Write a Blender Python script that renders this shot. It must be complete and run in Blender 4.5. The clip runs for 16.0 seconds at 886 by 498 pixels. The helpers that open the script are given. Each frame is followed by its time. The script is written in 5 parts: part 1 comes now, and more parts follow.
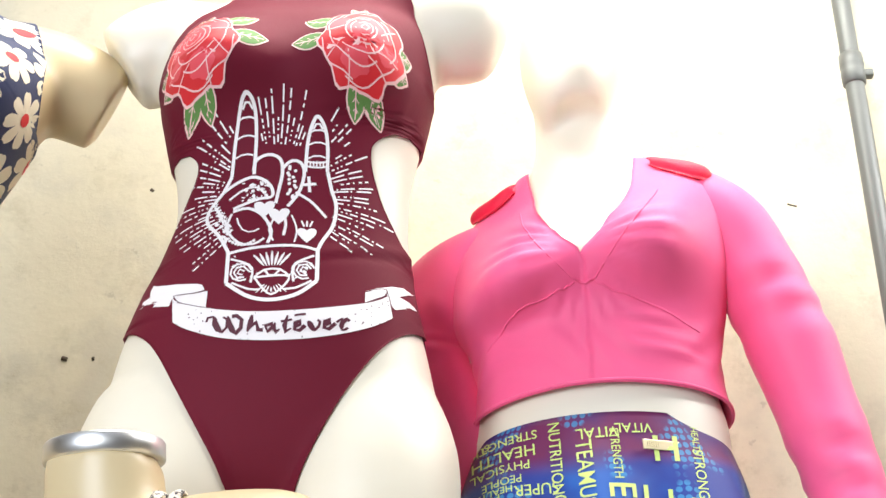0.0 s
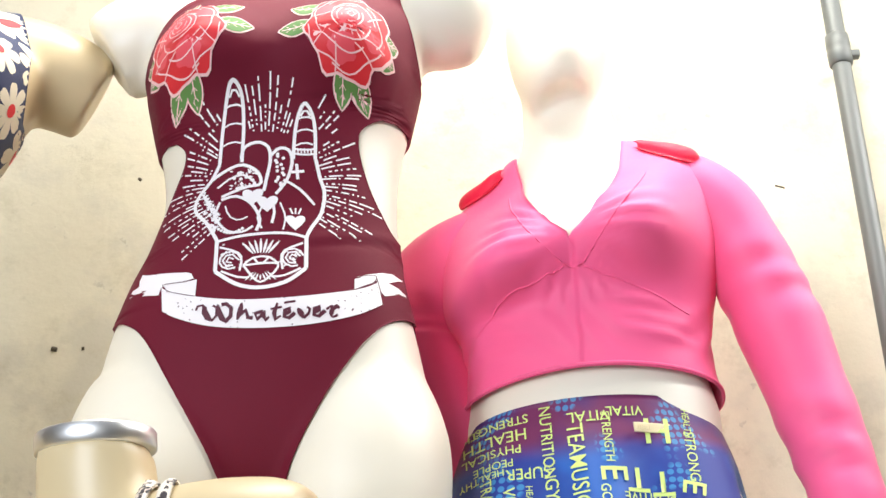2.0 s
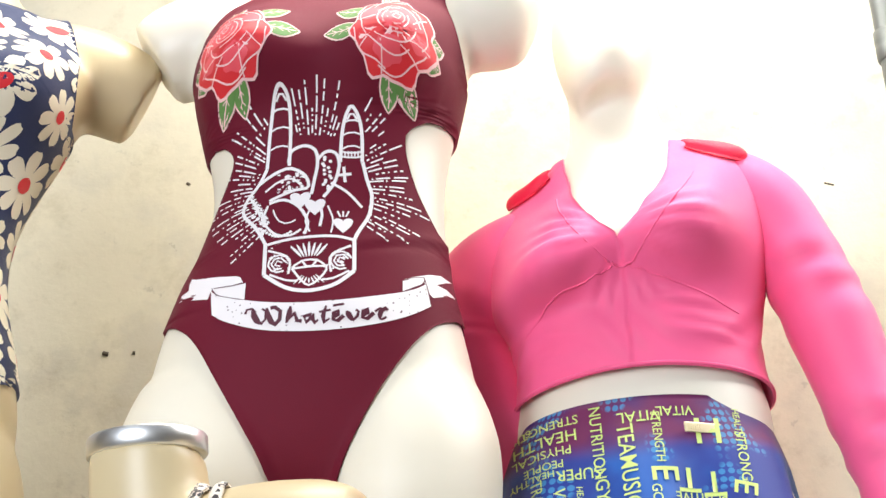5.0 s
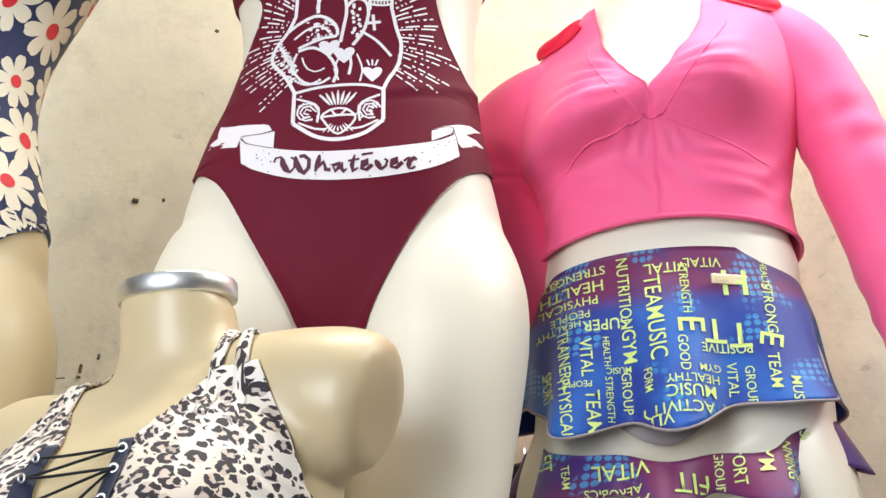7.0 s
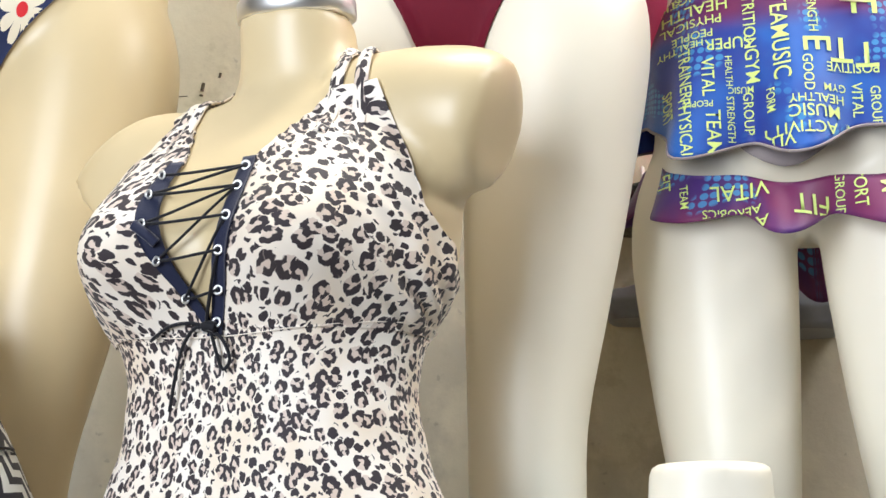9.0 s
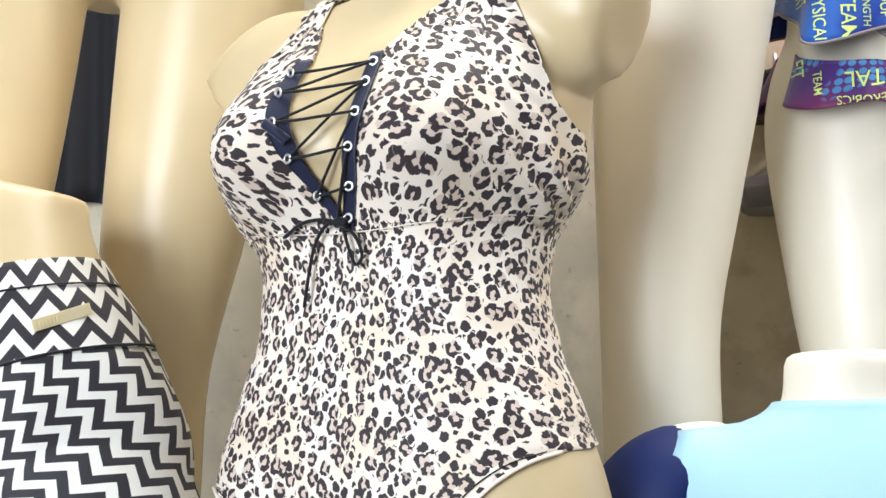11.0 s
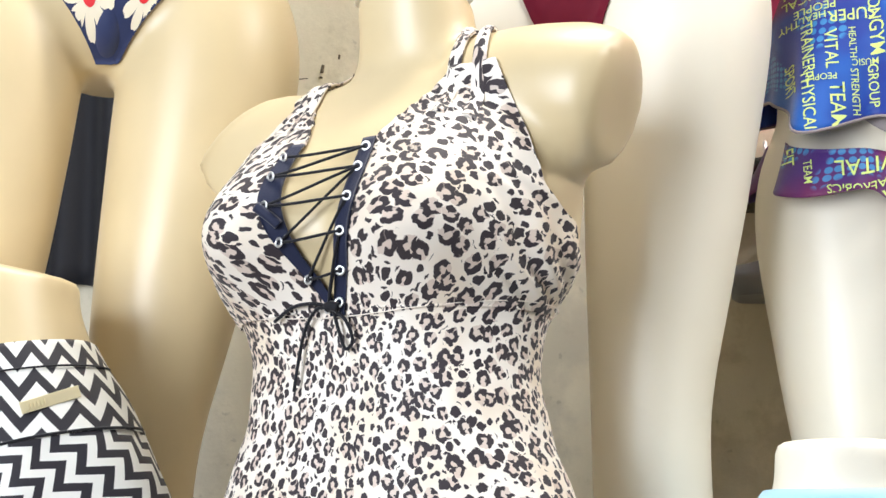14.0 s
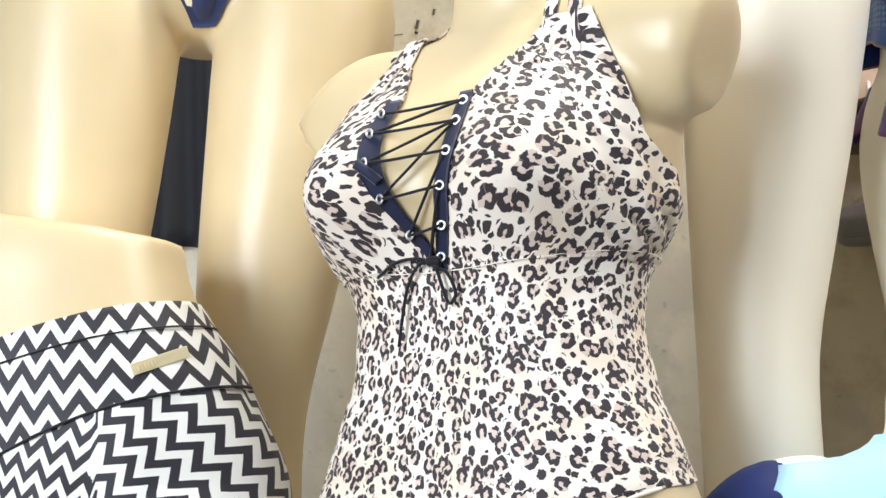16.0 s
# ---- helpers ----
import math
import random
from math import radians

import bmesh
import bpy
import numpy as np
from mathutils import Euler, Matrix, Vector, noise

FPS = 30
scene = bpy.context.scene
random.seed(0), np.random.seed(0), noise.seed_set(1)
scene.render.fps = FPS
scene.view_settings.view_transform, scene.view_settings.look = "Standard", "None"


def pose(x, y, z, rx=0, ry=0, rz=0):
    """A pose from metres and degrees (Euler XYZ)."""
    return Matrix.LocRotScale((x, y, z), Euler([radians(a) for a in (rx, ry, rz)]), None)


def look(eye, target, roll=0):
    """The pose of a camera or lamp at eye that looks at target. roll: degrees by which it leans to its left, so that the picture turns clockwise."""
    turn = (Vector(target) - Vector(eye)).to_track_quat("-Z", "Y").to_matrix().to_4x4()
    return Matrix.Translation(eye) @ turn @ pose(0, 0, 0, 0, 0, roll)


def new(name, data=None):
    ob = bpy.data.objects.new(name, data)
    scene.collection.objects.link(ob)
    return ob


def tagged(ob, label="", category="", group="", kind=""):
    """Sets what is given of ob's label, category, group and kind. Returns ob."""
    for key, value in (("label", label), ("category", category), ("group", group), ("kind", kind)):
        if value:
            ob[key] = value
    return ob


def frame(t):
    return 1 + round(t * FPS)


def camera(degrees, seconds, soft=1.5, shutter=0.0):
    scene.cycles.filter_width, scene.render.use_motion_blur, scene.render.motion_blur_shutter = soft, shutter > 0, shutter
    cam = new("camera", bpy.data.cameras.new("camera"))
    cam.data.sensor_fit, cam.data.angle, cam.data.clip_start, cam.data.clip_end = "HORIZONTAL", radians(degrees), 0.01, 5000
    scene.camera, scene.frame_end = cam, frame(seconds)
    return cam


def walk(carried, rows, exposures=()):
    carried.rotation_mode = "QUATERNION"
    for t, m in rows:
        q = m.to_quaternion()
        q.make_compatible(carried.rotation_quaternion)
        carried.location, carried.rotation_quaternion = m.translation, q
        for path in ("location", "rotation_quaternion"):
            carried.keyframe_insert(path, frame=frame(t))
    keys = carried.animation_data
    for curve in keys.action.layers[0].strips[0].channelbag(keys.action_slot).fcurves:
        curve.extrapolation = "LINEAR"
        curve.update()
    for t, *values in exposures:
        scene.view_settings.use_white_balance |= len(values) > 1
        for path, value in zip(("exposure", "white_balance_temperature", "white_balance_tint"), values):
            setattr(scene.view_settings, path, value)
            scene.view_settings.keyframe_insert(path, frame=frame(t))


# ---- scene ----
from mathutils.bvhtree import BVHTree

cam = camera(30, 16.0)
EYE = (0.0, 0.0, 1.5)
PATH = [
    (0, pose(*EYE, 117.01, 1.78, 0.91)),
    (0.5, pose(*EYE, 116.36, 1.64, 0.41)),
    (1, pose(*EYE, 115.74, 1.88, 0.81)),
    (1.5, pose(*EYE, 116.17, 2.18, 1.12)),
    (2, pose(*EYE, 116.51, 2.57, 0.88)),
    (2.5, pose(*EYE, 116.51, 2.44, 1.26)),
    (3, pose(*EYE, 116.24, 2.27, 1.99)),
    (3.2, pose(*EYE, 116.10, 2.16, 2.03)),
    (5.3, pose(*EYE, 116.67, 2.38, 2.75)),
    (5.5, pose(*EYE, 116.31, 2.26, 2.86)),
    (6, pose(*EYE, 114.94, 1.75, 2.92)),
    (6.5, pose(*EYE, 113.53, 1.76, 2.92)),
    (7, pose(*EYE, 111.46, 1.52, 3.34)),
    (7.5, pose(*EYE, 107.90, 1.19, 5.09)),
    (8, pose(*EYE, 106.44, 1.27, 5.87)),
    (8.5, pose(*EYE, 104.36, 0.66, 6.66)),
    (9, pose(*EYE, 101.81, 0.17, 7.22)),
    (9.5, pose(*EYE, 100.27, 0.36, 8.07)),
    (10, pose(*EYE, 99.29, 0.43, 9.71)),
    (10.2, pose(*EYE, 99.03, 0.40, 10.22)),
    (12.3, pose(*EYE, 97.38, 0.13, 13.36)),
    (12.5, pose(*EYE, 97.88, -0.06, 13.42)),
    (13, pose(*EYE, 99.99, -0.05, 12.34)),
    (13.5, pose(*EYE, 100.79, -0.00, 11.41)),
    (14, pose(*EYE, 101.08, 0.03, 11.45)),
    (14.5, pose(*EYE, 101.10, -0.02, 11.44)),
    (15, pose(*EYE, 101.02, 0.40, 11.56)),
    (15.5, pose(*EYE, 100.95, 0.64, 12.18)),
    (16, pose(*EYE, 99.49, 1.04, 15.19)),
]
walk(cam, PATH, [(0.0, -0.03), (3.2, -0.06), (7.0, -0.10), (9.0, 0.14), (12.5, 0.27), (16.0, 0.34)])

# ---- light ----
world = bpy.data.worlds.new("shop_air")
scene.world = world
world.use_nodes = True
wn = world.node_tree.nodes
wsky = wn.new("ShaderNodeTexSky")
wsky.sky_type, wsky.sun_disc = "NISHITA", False
wsky.sun_elevation, wsky.sun_rotation = radians(40), radians(200)
world.node_tree.links.new(wsky.outputs[0], wn["Background"].inputs[0])
wn["Background"].inputs[1].default_value = 0.10


def area_lamp(name, m, sx, sy, watts, colour):
    d = bpy.data.lights.new(name, "AREA")
    d.shape, d.size, d.size_y, d.energy, d.color = "RECTANGLE", sx, sy, watts, colour
    ob = new(name, d)
    ob.matrix_world = m
    return ob


TUBE_WATTS, DOOR_WATTS = 22, 128
area_lamp("ceiling_tube_light", look((0.14, 1.36, 3.12), (0.10, 1.52, 2.0)), 1.15, 0.10, TUBE_WATTS, (1.0, 0.97, 0.90))
# unseen fill added high on the right to brighten the pink top and legs
area_lamp("side_tube_light", look((1.35, 1.25, 3.0), (0.25, 1.65, 1.9)), 1.15, 0.10, 21, (0.97, 0.96, 0.96))
area_lamp("shopfront_daylight", look((-1.45, -2.0, 1.85), (-0.2, 1.5, 1.9)), 1.4, 1.9, DOOR_WATTS, (0.82, 0.89, 1.0))

# ---- materials ----


def srgb(r, g, b):
    return tuple((c / 12.92 if c <= 0.04045 else ((c + 0.055) / 1.055) ** 2.4) for c in (r / 255, g / 255, b / 255)) + (1,)


class Mat:
    """A node material with short ways to add nodes."""

    def __init__(self, name, colour=(0.8, 0.8, 0.8, 1), rough=0.5, metal=0.0, coat=0.0, sheen=0.0):
        self.m = bpy.data.materials.new(name)
        self.m.use_nodes = True
        self.t = self.m.node_tree
        self.b = self.t.nodes["Principled BSDF"]
        self.b.inputs["Base Color"].default_value = colour
        self.b.inputs["Roughness"].default_value = rough
        self.b.inputs["Metallic"].default_value = metal
        self.b.inputs["Coat Weight"].default_value = coat
        self.b.inputs["Sheen Weight"].default_value = sheen

    def node(self, kind, **inputs):
        n = self.t.nodes.new("ShaderNode" + kind)
        for k, v in inputs.items():
            self.set(n.inputs[k.replace("_", " ")], v)
        return n

    def set(self, socket, v):
        if isinstance(v, bpy.types.NodeSocket):
            self.t.links.new(v, socket)
        else:
            socket.default_value = v

    def math(self, op, a, b=0.0, c=0.0):
        n = self.t.nodes.new("ShaderNodeMath")
        n.operation = op
        for s, v in zip(n.inputs, (a, b, c)):
            self.set(s, v)
        return n.outputs[0]

    def mix(self, fac, a, b):
        n = self.t.nodes.new("ShaderNodeMix")
        n.data_type = "RGBA"
        self.set(n.inputs[0], fac), self.set(n.inputs[6], a), self.set(n.inputs[7], b)
        return n.outputs[2]

    def ramp(self, fac, lo, hi):
        n = self.t.nodes.new("ShaderNodeMapRange")
        n.interpolation_type = "SMOOTHSTEP"
        self.set(n.inputs[0], fac)
        n.inputs[1].default_value, n.inputs[2].default_value = lo, hi
        return n.outputs[0]

    def noise(self, scale, detail=3.0, vec=None, rough=0.5):
        n = self.node("TexNoise", Scale=scale, Detail=detail, Roughness=rough)
        self.set(n.inputs["Vector"], vec if vec is not None else self.coord())
        return n.outputs[0]

    def coord(self):
        return self.node("TexCoord").outputs["Object"]

    def uv(self):
        return self.node("UVMap").outputs[0]

    def colour(self, v):
        self.set(self.b.inputs["Base Color"], v)

    def bump(self, height, strength=0.3, dist=0.002):
        n = self.node("Bump", Strength=strength, Distance=dist, Height=height)
        self.set(self.b.inputs["Normal"], n.outputs[0])

    def weave(self, scale=900.0, strength=0.25):
        """Fine knit relief."""
        self.bump(self.noise(scale, 2.0), strength, 0.0008)
        return self


def plaster():
    m = Mat("painted_plaster", rough=0.75)
    big = m.noise(1.6, 5.0, rough=0.6)
    patch = m.noise(4.5, 6.0, rough=0.62)
    fine = m.noise(16.0, 7.0, rough=0.72)
    spot = m.noise(46.0, 4.0, rough=0.6)
    base = m.mix(m.ramp(big, 0.35, 0.7), srgb(200, 192, 170), srgb(220, 212, 188))
    base = m.mix(m.math("MULTIPLY", m.ramp(patch, 0.50, 0.62), 0.6), base, srgb(182, 176, 160))
    base = m.mix(m.math("MULTIPLY", m.ramp(fine, 0.50, 0.70), 0.55), base, srgb(176, 167, 142))
    scuff = m.math("MULTIPLY", m.ramp(spot, 0.66, 0.72), m.ramp(patch, 0.46, 0.56))
    base = m.mix(m.math("MULTIPLY", scuff, 0.30), base, srgb(112, 106, 94))
    m.colour(base)
    m.bump(m.math("ADD", fine, m.math("MULTIPLY", spot, 0.4)), 0.35, 0.004)
    return m.m


def skin(name, c1, c2, rough):
    m = Mat(name, rough=rough, coat=0.18)
    m.b.inputs["Coat Roughness"].default_value = 0.38
    n = m.noise(5.0, 4.0)
    m.colour(m.mix(m.ramp(n, 0.3, 0.7), c1, c2))
    m.bump(m.noise(60.0, 3.0), 0.06, 0.001)
    r = m.math("MULTIPLY_ADD", m.noise(24.0, 4.0), 0.16, rough - 0.08)
    m.set(m.b.inputs["Roughness"], r)
    return m.m


def cloth(name, c, rough=0.6, sheen=0.15, vary=0.12, weave=1100.0):
    m = Mat(name, rough=rough, sheen=sheen)
    m.b.inputs["Specular IOR Level"].default_value = 0.28
    dark = tuple(v * (1 - vary) for v in c[:3]) + (1,)
    m.colour(m.mix(m.noise(30.0, 4.0), dark, c))
    m.weave(weave)
    return m.m


def plain(name, c, rough=0.5, metal=0.0, coat=0.0):
    m = Mat(name, c, rough, metal, coat)
    m.set(m.b.inputs["Roughness"], m.math("MULTIPLY_ADD", m.noise(40.0, 3.0), 0.15, rough - 0.07))
    return m.m


def leopard():
    """Broken dark rosettes round a blush heart, small closed spots between them."""
    m = Mat("leopard_knit", rough=0.7, sheen=0.1)
    turned = m.node("VectorRotate", Vector=m.uv(), Angle=0.52)
    turned.rotation_type = "Z_AXIS"
    uv = turned.outputs[0]

    def vec(op, a, b=None, scale=None):
        n = m.node("VectorMath", Vector=a)
        n.operation = op
        if b is not None:
            m.set(n.inputs[1], b)
        if scale is not None:
            n.inputs["Scale"].default_value = scale
        return n
    wob = m.node("TexNoise", Vector=uv, Scale=210.0, Detail=1.0)
    shift = vec("SCALE", vec("SUBTRACT", wob.outputs["Color"], (0.5, 0.5, 0.5)).outputs[0], scale=0.0058)
    at = vec("ADD", uv, shift.outputs[0]).outputs[0]
    v = m.node("TexVoronoi", Vector=at, Scale=72.0, Randomness=0.72)
    v.voronoi_dimensions = "2D"
    cell = m.node("SeparateColor", Color=v.outputs["Color"])
    open_ = m.ramp(cell.outputs[1], 0.26, 0.27)
    size = m.math("MULTIPLY_ADD", cell.outputs[0], 0.10, 0.385)
    size = m.math("MULTIPLY", size, m.math("MULTIPLY_ADD", open_, 0.36, 0.64))
    rel = m.math("DIVIDE", v.outputs["Distance"], size)
    outer = m.ramp(rel, 1.05, 0.95)
    hole = m.math("MULTIPLY", m.ramp(rel, 0.42, 0.32), open_)
    way = m.node("SeparateXYZ", Vector=vec("SUBTRACT", at, v.outputs["Position"]).outputs[0])
    ang = m.math("ARCTAN2", way.outputs[1], way.outputs[0])
    turn = m.math("MULTIPLY", cell.outputs[2], 6.2832)
    two = m.math("COSINE", m.math("ADD", ang, turn))
    three = m.math("COSINE", m.math("MULTIPLY_ADD", ang, 3.0, m.math("MULTIPLY", turn, 2.7)))
    lobes = m.math("ADD", m.math("MULTIPLY", two, 0.55), m.math("MULTIPLY", three, 0.75))
    gap = m.math("MULTIPLY", m.math("MULTIPLY", m.ramp(lobes, 0.56, 0.68), m.ramp(rel, 0.28, 0.36)), open_)
    ring = m.math("MULTIPLY", m.math("SUBTRACT", outer, hole), m.math("SUBTRACT", 1.0, gap))
    small = m.node("TexVoronoi", Vector=at, Scale=110.0, Randomness=0.9)
    small.voronoi_dimensions = "2D"
    specks = m.math("MULTIPLY", m.ramp(small.outputs["Distance"], 0.27, 0.22), m.ramp(rel, 1.42, 1.48))
    ink = m.math("MAXIMUM", ring, specks)
    ground = m.mix(m.ramp(m.noise(16.0, 2.0, uv), 0.4, 0.65), srgb(242, 233, 220), srgb(234, 219, 198))
    heart = m.math("MULTIPLY", m.math("MULTIPLY", outer, open_), 0.60)
    ground = m.mix(heart, ground, srgb(196, 172, 158))
    m.colour(m.mix(ink, ground, srgb(46, 37, 42)))
    m.weave(1200.0, 0.2)
    return m.m


def chevron():
    m = Mat("chevron_knit", rough=0.65, sheen=0.1)
    s = m.node("SeparateXYZ", Vector=m.uv())
    u, v = s.outputs[0], s.outputs[1]
    saw = m.math("FRACT", m.math("MULTIPLY", u, 1 / 0.0285))
    tri = m.math("ABSOLUTE", m.math("SUBTRACT", saw, 0.5))
    wob = m.math("MULTIPLY", m.noise(40.0, 2.0), 0.10)
    band = m.math("FRACT", m.math("ADD", m.math("ADD", m.math("MULTIPLY", v, 1 / 0.0235), m.math("MULTIPLY", tri, 1.42)), wob))
    edge = m.math("ABSOLUTE", m.math("SUBTRACT", band, 0.5))
    k = m.ramp(edge, 0.235, 0.265)
    m.colour(m.mix(k, srgb(238, 236, 228), srgb(40, 37, 44)))
    m.weave(1200.0, 0.2)
    return m.m


def skirt_cloth():
    m = Mat("sports_skirt_knit", rough=0.55, sheen=0.1)
    s = m.node("SeparateXYZ", Vector=m.uv())
    v = s.outputs[1]
    n = m.noise(9.0, 3.0, m.uv())
    k = m.math("ADD", v, m.math("MULTIPLY", m.math("SUBTRACT", n, 0.5), 0.05))
    top = m.ramp(k, 0.195, 0.222)
    low = m.ramp(k, 0.075, 0.060)
    mid = m.mix(m.ramp(n, 0.4, 0.6), srgb(12, 48, 142), srgb(12, 92, 180))
    edge = m.mix(m.ramp(n, 0.4, 0.6), srgb(112, 30, 84), srgb(66, 32, 108))
    c = m.mix(m.math("MAXIMUM", top, low), mid, edge)
    dots = m.node("TexVoronoi", Vector=m.uv(), Scale=110.0, Randomness=0.2)
    dots.voronoi_dimensions = "2D"
    dk = m.math("MULTIPLY", m.ramp(dots.outputs["Distance"], 0.42, 0.34), m.ramp(m.noise(14.0, 1.0, m.uv()), 0.55, 0.6))
    c = m.mix(m.math("MULTIPLY", dk, 0.7), c, srgb(60, 150, 205))
    m.colour(c)
    m.weave(1200.0, 0.2)
    return m.m


PLASTER = plaster()
SKIN_WARM = skin("cream_fibreglass", srgb(206, 186, 145), srgb(217, 197, 156), 0.38)
SKIN_PALE = skin("pale_fibreglass", srgb(234, 226, 206), srgb(239, 232, 214), 0.42)
BURGUNDY = cloth("burgundy_lycra", srgb(108, 10, 38), 0.72, 0.02)
PINK = cloth("neon_pink_lycra", srgb(255, 102, 152), 0.5, 0.1, 0.05)
CORAL = cloth("coral_collar_lycra", srgb(240, 30, 70), 0.5, 0.1, 0.05)
NAVY = cloth("navy_lycra", srgb(44, 54, 92), 0.6)
DEEP_NAVY = cloth("deep_navy_lycra", srgb(8, 30, 84), 0.6, 0.0)
SKY_BLUE = cloth("light_blue_lycra", srgb(164, 206, 230), 0.5, 0.1, 0.05)
TEAL = cloth("teal_stripe", srgb(70, 140, 170), 0.5)
LEOPARD, CHEVRON, SKIRT = leopard(), chevron(), skirt_cloth()
LINING = cloth("grey_lining", srgb(150, 140, 140), 0.8)
BAND_NAVY = cloth("navy_facing", srgb(30, 36, 62), 0.6)
CORD = cloth("black_cord", srgb(22, 22, 28), 0.7)
WHITE_INK = plain("white_ink", srgb(244, 238, 238), 0.6)
RED_INK = plain("red_ink", srgb(222, 44, 52), 0.55)
LIGHT_RED_INK = plain("light_red_ink", srgb(236, 84, 96), 0.55)
GREEN_INK = plain("green_ink", srgb(98, 140, 72), 0.6)
LINE_INK = plain("blush_line_ink", srgb(250, 206, 204), 0.6)
WORD_INK = plain("lime_word_ink", srgb(206, 226, 130), 0.6)
DARK_INK = plain("burgundy_ink", srgb(84, 20, 42), 0.6)
CREAM_INK = plain("cream_petal_ink", srgb(240, 230, 206), 0.6)
STEEL = plain("brushed_steel", (0.80, 0.80, 0.79, 1), 0.38, 1.0)
GALV = plain("grey_pipe_paint", srgb(104, 107, 104), 0.45, 0.2)
BRASS = plain("pale_gold_tag", srgb(240, 226, 184), 0.35, 0.25)
SCUFF = plain("chipped_plaster", srgb(84, 76, 62), 0.9)
BLACK = plain("black_plastic", srgb(18, 18, 20), 0.25)
CARD = plain("brown_cardboard", srgb(170, 112, 66), 0.8)
GREY_BAG = plain("grey_plastic_bag", srgb(128, 132, 140), 0.4)
# unseen platform, ceiling, floor and side walls, toned down to limit bounced light
LAMINATE = cloth("brown_laminate", srgb(118, 98, 78), 0.5)
BOARD = cloth("painted_board", srgb(205, 200, 190), 0.6)
CEIL = cloth("grey_ceiling_paint", srgb(178, 180, 182), 0.8)
FLOOR_M = cloth("grey_floor_tile", srgb(104, 100, 94), 0.4)
CLOSING_WALL = cloth("dark_closing_wall", srgb(120, 108, 92), 0.8)

# ---- mesh helpers ----


def mesh_of(name, bm, mats, smooth=True):
    me = bpy.data.meshes.new(name)
    bm.to_mesh(me)
    bm.free()
    for m in mats if isinstance(mats, (list, tuple)) else [mats]:
        me.materials.append(m)
    if smooth:
        me.shade_smooth()
    return me


def thing(name, bm, mats, label, category, group="", kind="", smooth=True):
    return tagged(new(name, mesh_of(name, bm, mats, smooth)), label, category, group, kind)


def part(name, bm, mats, parent, label="", smooth=True):
    ob = new(name, mesh_of(name, bm, mats, smooth))
    ob.parent = parent
    return tagged(ob, label)


def box(bm, x0, x1, y0, y1, z0, z1, bevel=0.0):
    r = bmesh.ops.create_cube(bm, size=1.0, matrix=Matrix.Translation(((x0 + x1) / 2, (y0 + y1) / 2, (z0 + z1) / 2)) @ Matrix.Diagonal((x1 - x0, y1 - y0, z1 - z0, 1)))
    if bevel:
        es = list({e for v in r["verts"] for e in v.link_edges})
        bmesh.ops.bevel(bm, geom=es, offset=bevel, segments=2, profile=0.7, affect="EDGES")


def resample(rows, n):
    """Smooth rows of numbers through the given ones."""
    a = np.array(rows, float)
    k = len(a)
    out = []
    for s in np.linspace(0, k - 1, n):
        i = min(int(s), k - 2)
        f = s - i
        p0, p1, p2, p3 = a[max(i - 1, 0)], a[i], a[i + 1], a[min(i + 2, k - 1)]
        out.append(0.5 * (2 * p1 + (p2 - p0) * f + (2 * p0 - 5 * p1 + 4 * p2 - p3) * f * f + (3 * p1 - p0 - 3 * p2 + p3) * f ** 3))
    return out


def skin_rings(bm, rings, close=True):
    vs = [[bm.verts.new(p) for p in r] for r in rings]
    n = len(vs[0])
    for a, b in zip(vs, vs[1:]):
        for i in range(n):
            bm.faces.new((a[i], a[(i + 1) % n], b[(i + 1) % n], b[i]))
    if close:
        bm.faces.new(list(reversed(vs[0])))
        bm.faces.new(vs[-1])
    return vs


def torso(bm, rows, m, bust=None, n=48):
    """Upright loft. Rows: z, cx, cy, half-width, depth in front, depth behind. bust: x, z, out, sx, sz."""
    rings = []
    for z, cx, cy, a, bf, bb in resample(rows, 6 * len(rows)):
        ring = []
        for i in range(n):
            th = 2 * math.pi * i / n
            s, c = math.sin(th), math.cos(th)
            x = cx + a * math.copysign(abs(s) ** 0.9, s)
            y = cy - (bf if c > 0 else bb) * math.copysign(abs(c) ** 0.9, c)
            if bust and c > -0.2:
                for sgn in (-1, 1):
                    bx, bz, out, sx, sz = bust
                    lo = sz * (0.72 if z < bz else 1.35)
                    y -= out * math.exp(-((x - cx - sgn * bx) / sx) ** 2 - ((z - bz) / lo) ** 2) * min(1, c + 0.2)
            ring.append(m @ Vector((x, y, z)))
        rings.append(ring)
    skin_rings(bm, rings)


def limb(bm, rows, m, n=28, k=5, squash=1.0):
    """A tapered limb along points. Rows: x, y, z, radius."""
    rs = resample(rows, k * len(rows))
    ps = [Vector(r[:3]) for r in rs]
    rings = []
    side = None
    for i, r in enumerate(rs):
        d = (ps[min(i + 1, len(ps) - 1)] - ps[max(i - 1, 0)]).normalized()
        if side is None:
            side = d.orthogonal()
            side = (Vector((1, 0, 0)) - d * d.x) if abs(d.x) < 0.9 else (Vector((0, 1, 0)) - d * d.y)
        side = (side - d * side.dot(d)).normalized()
        up = d.cross(side)
        rings.append([m @ (ps[i] + side * (r[3] * math.cos(t)) + up * (r[3] * squash * math.sin(t))) for t in (2 * math.pi * j / n for j in range(n))])
    skin_rings(bm, rings)


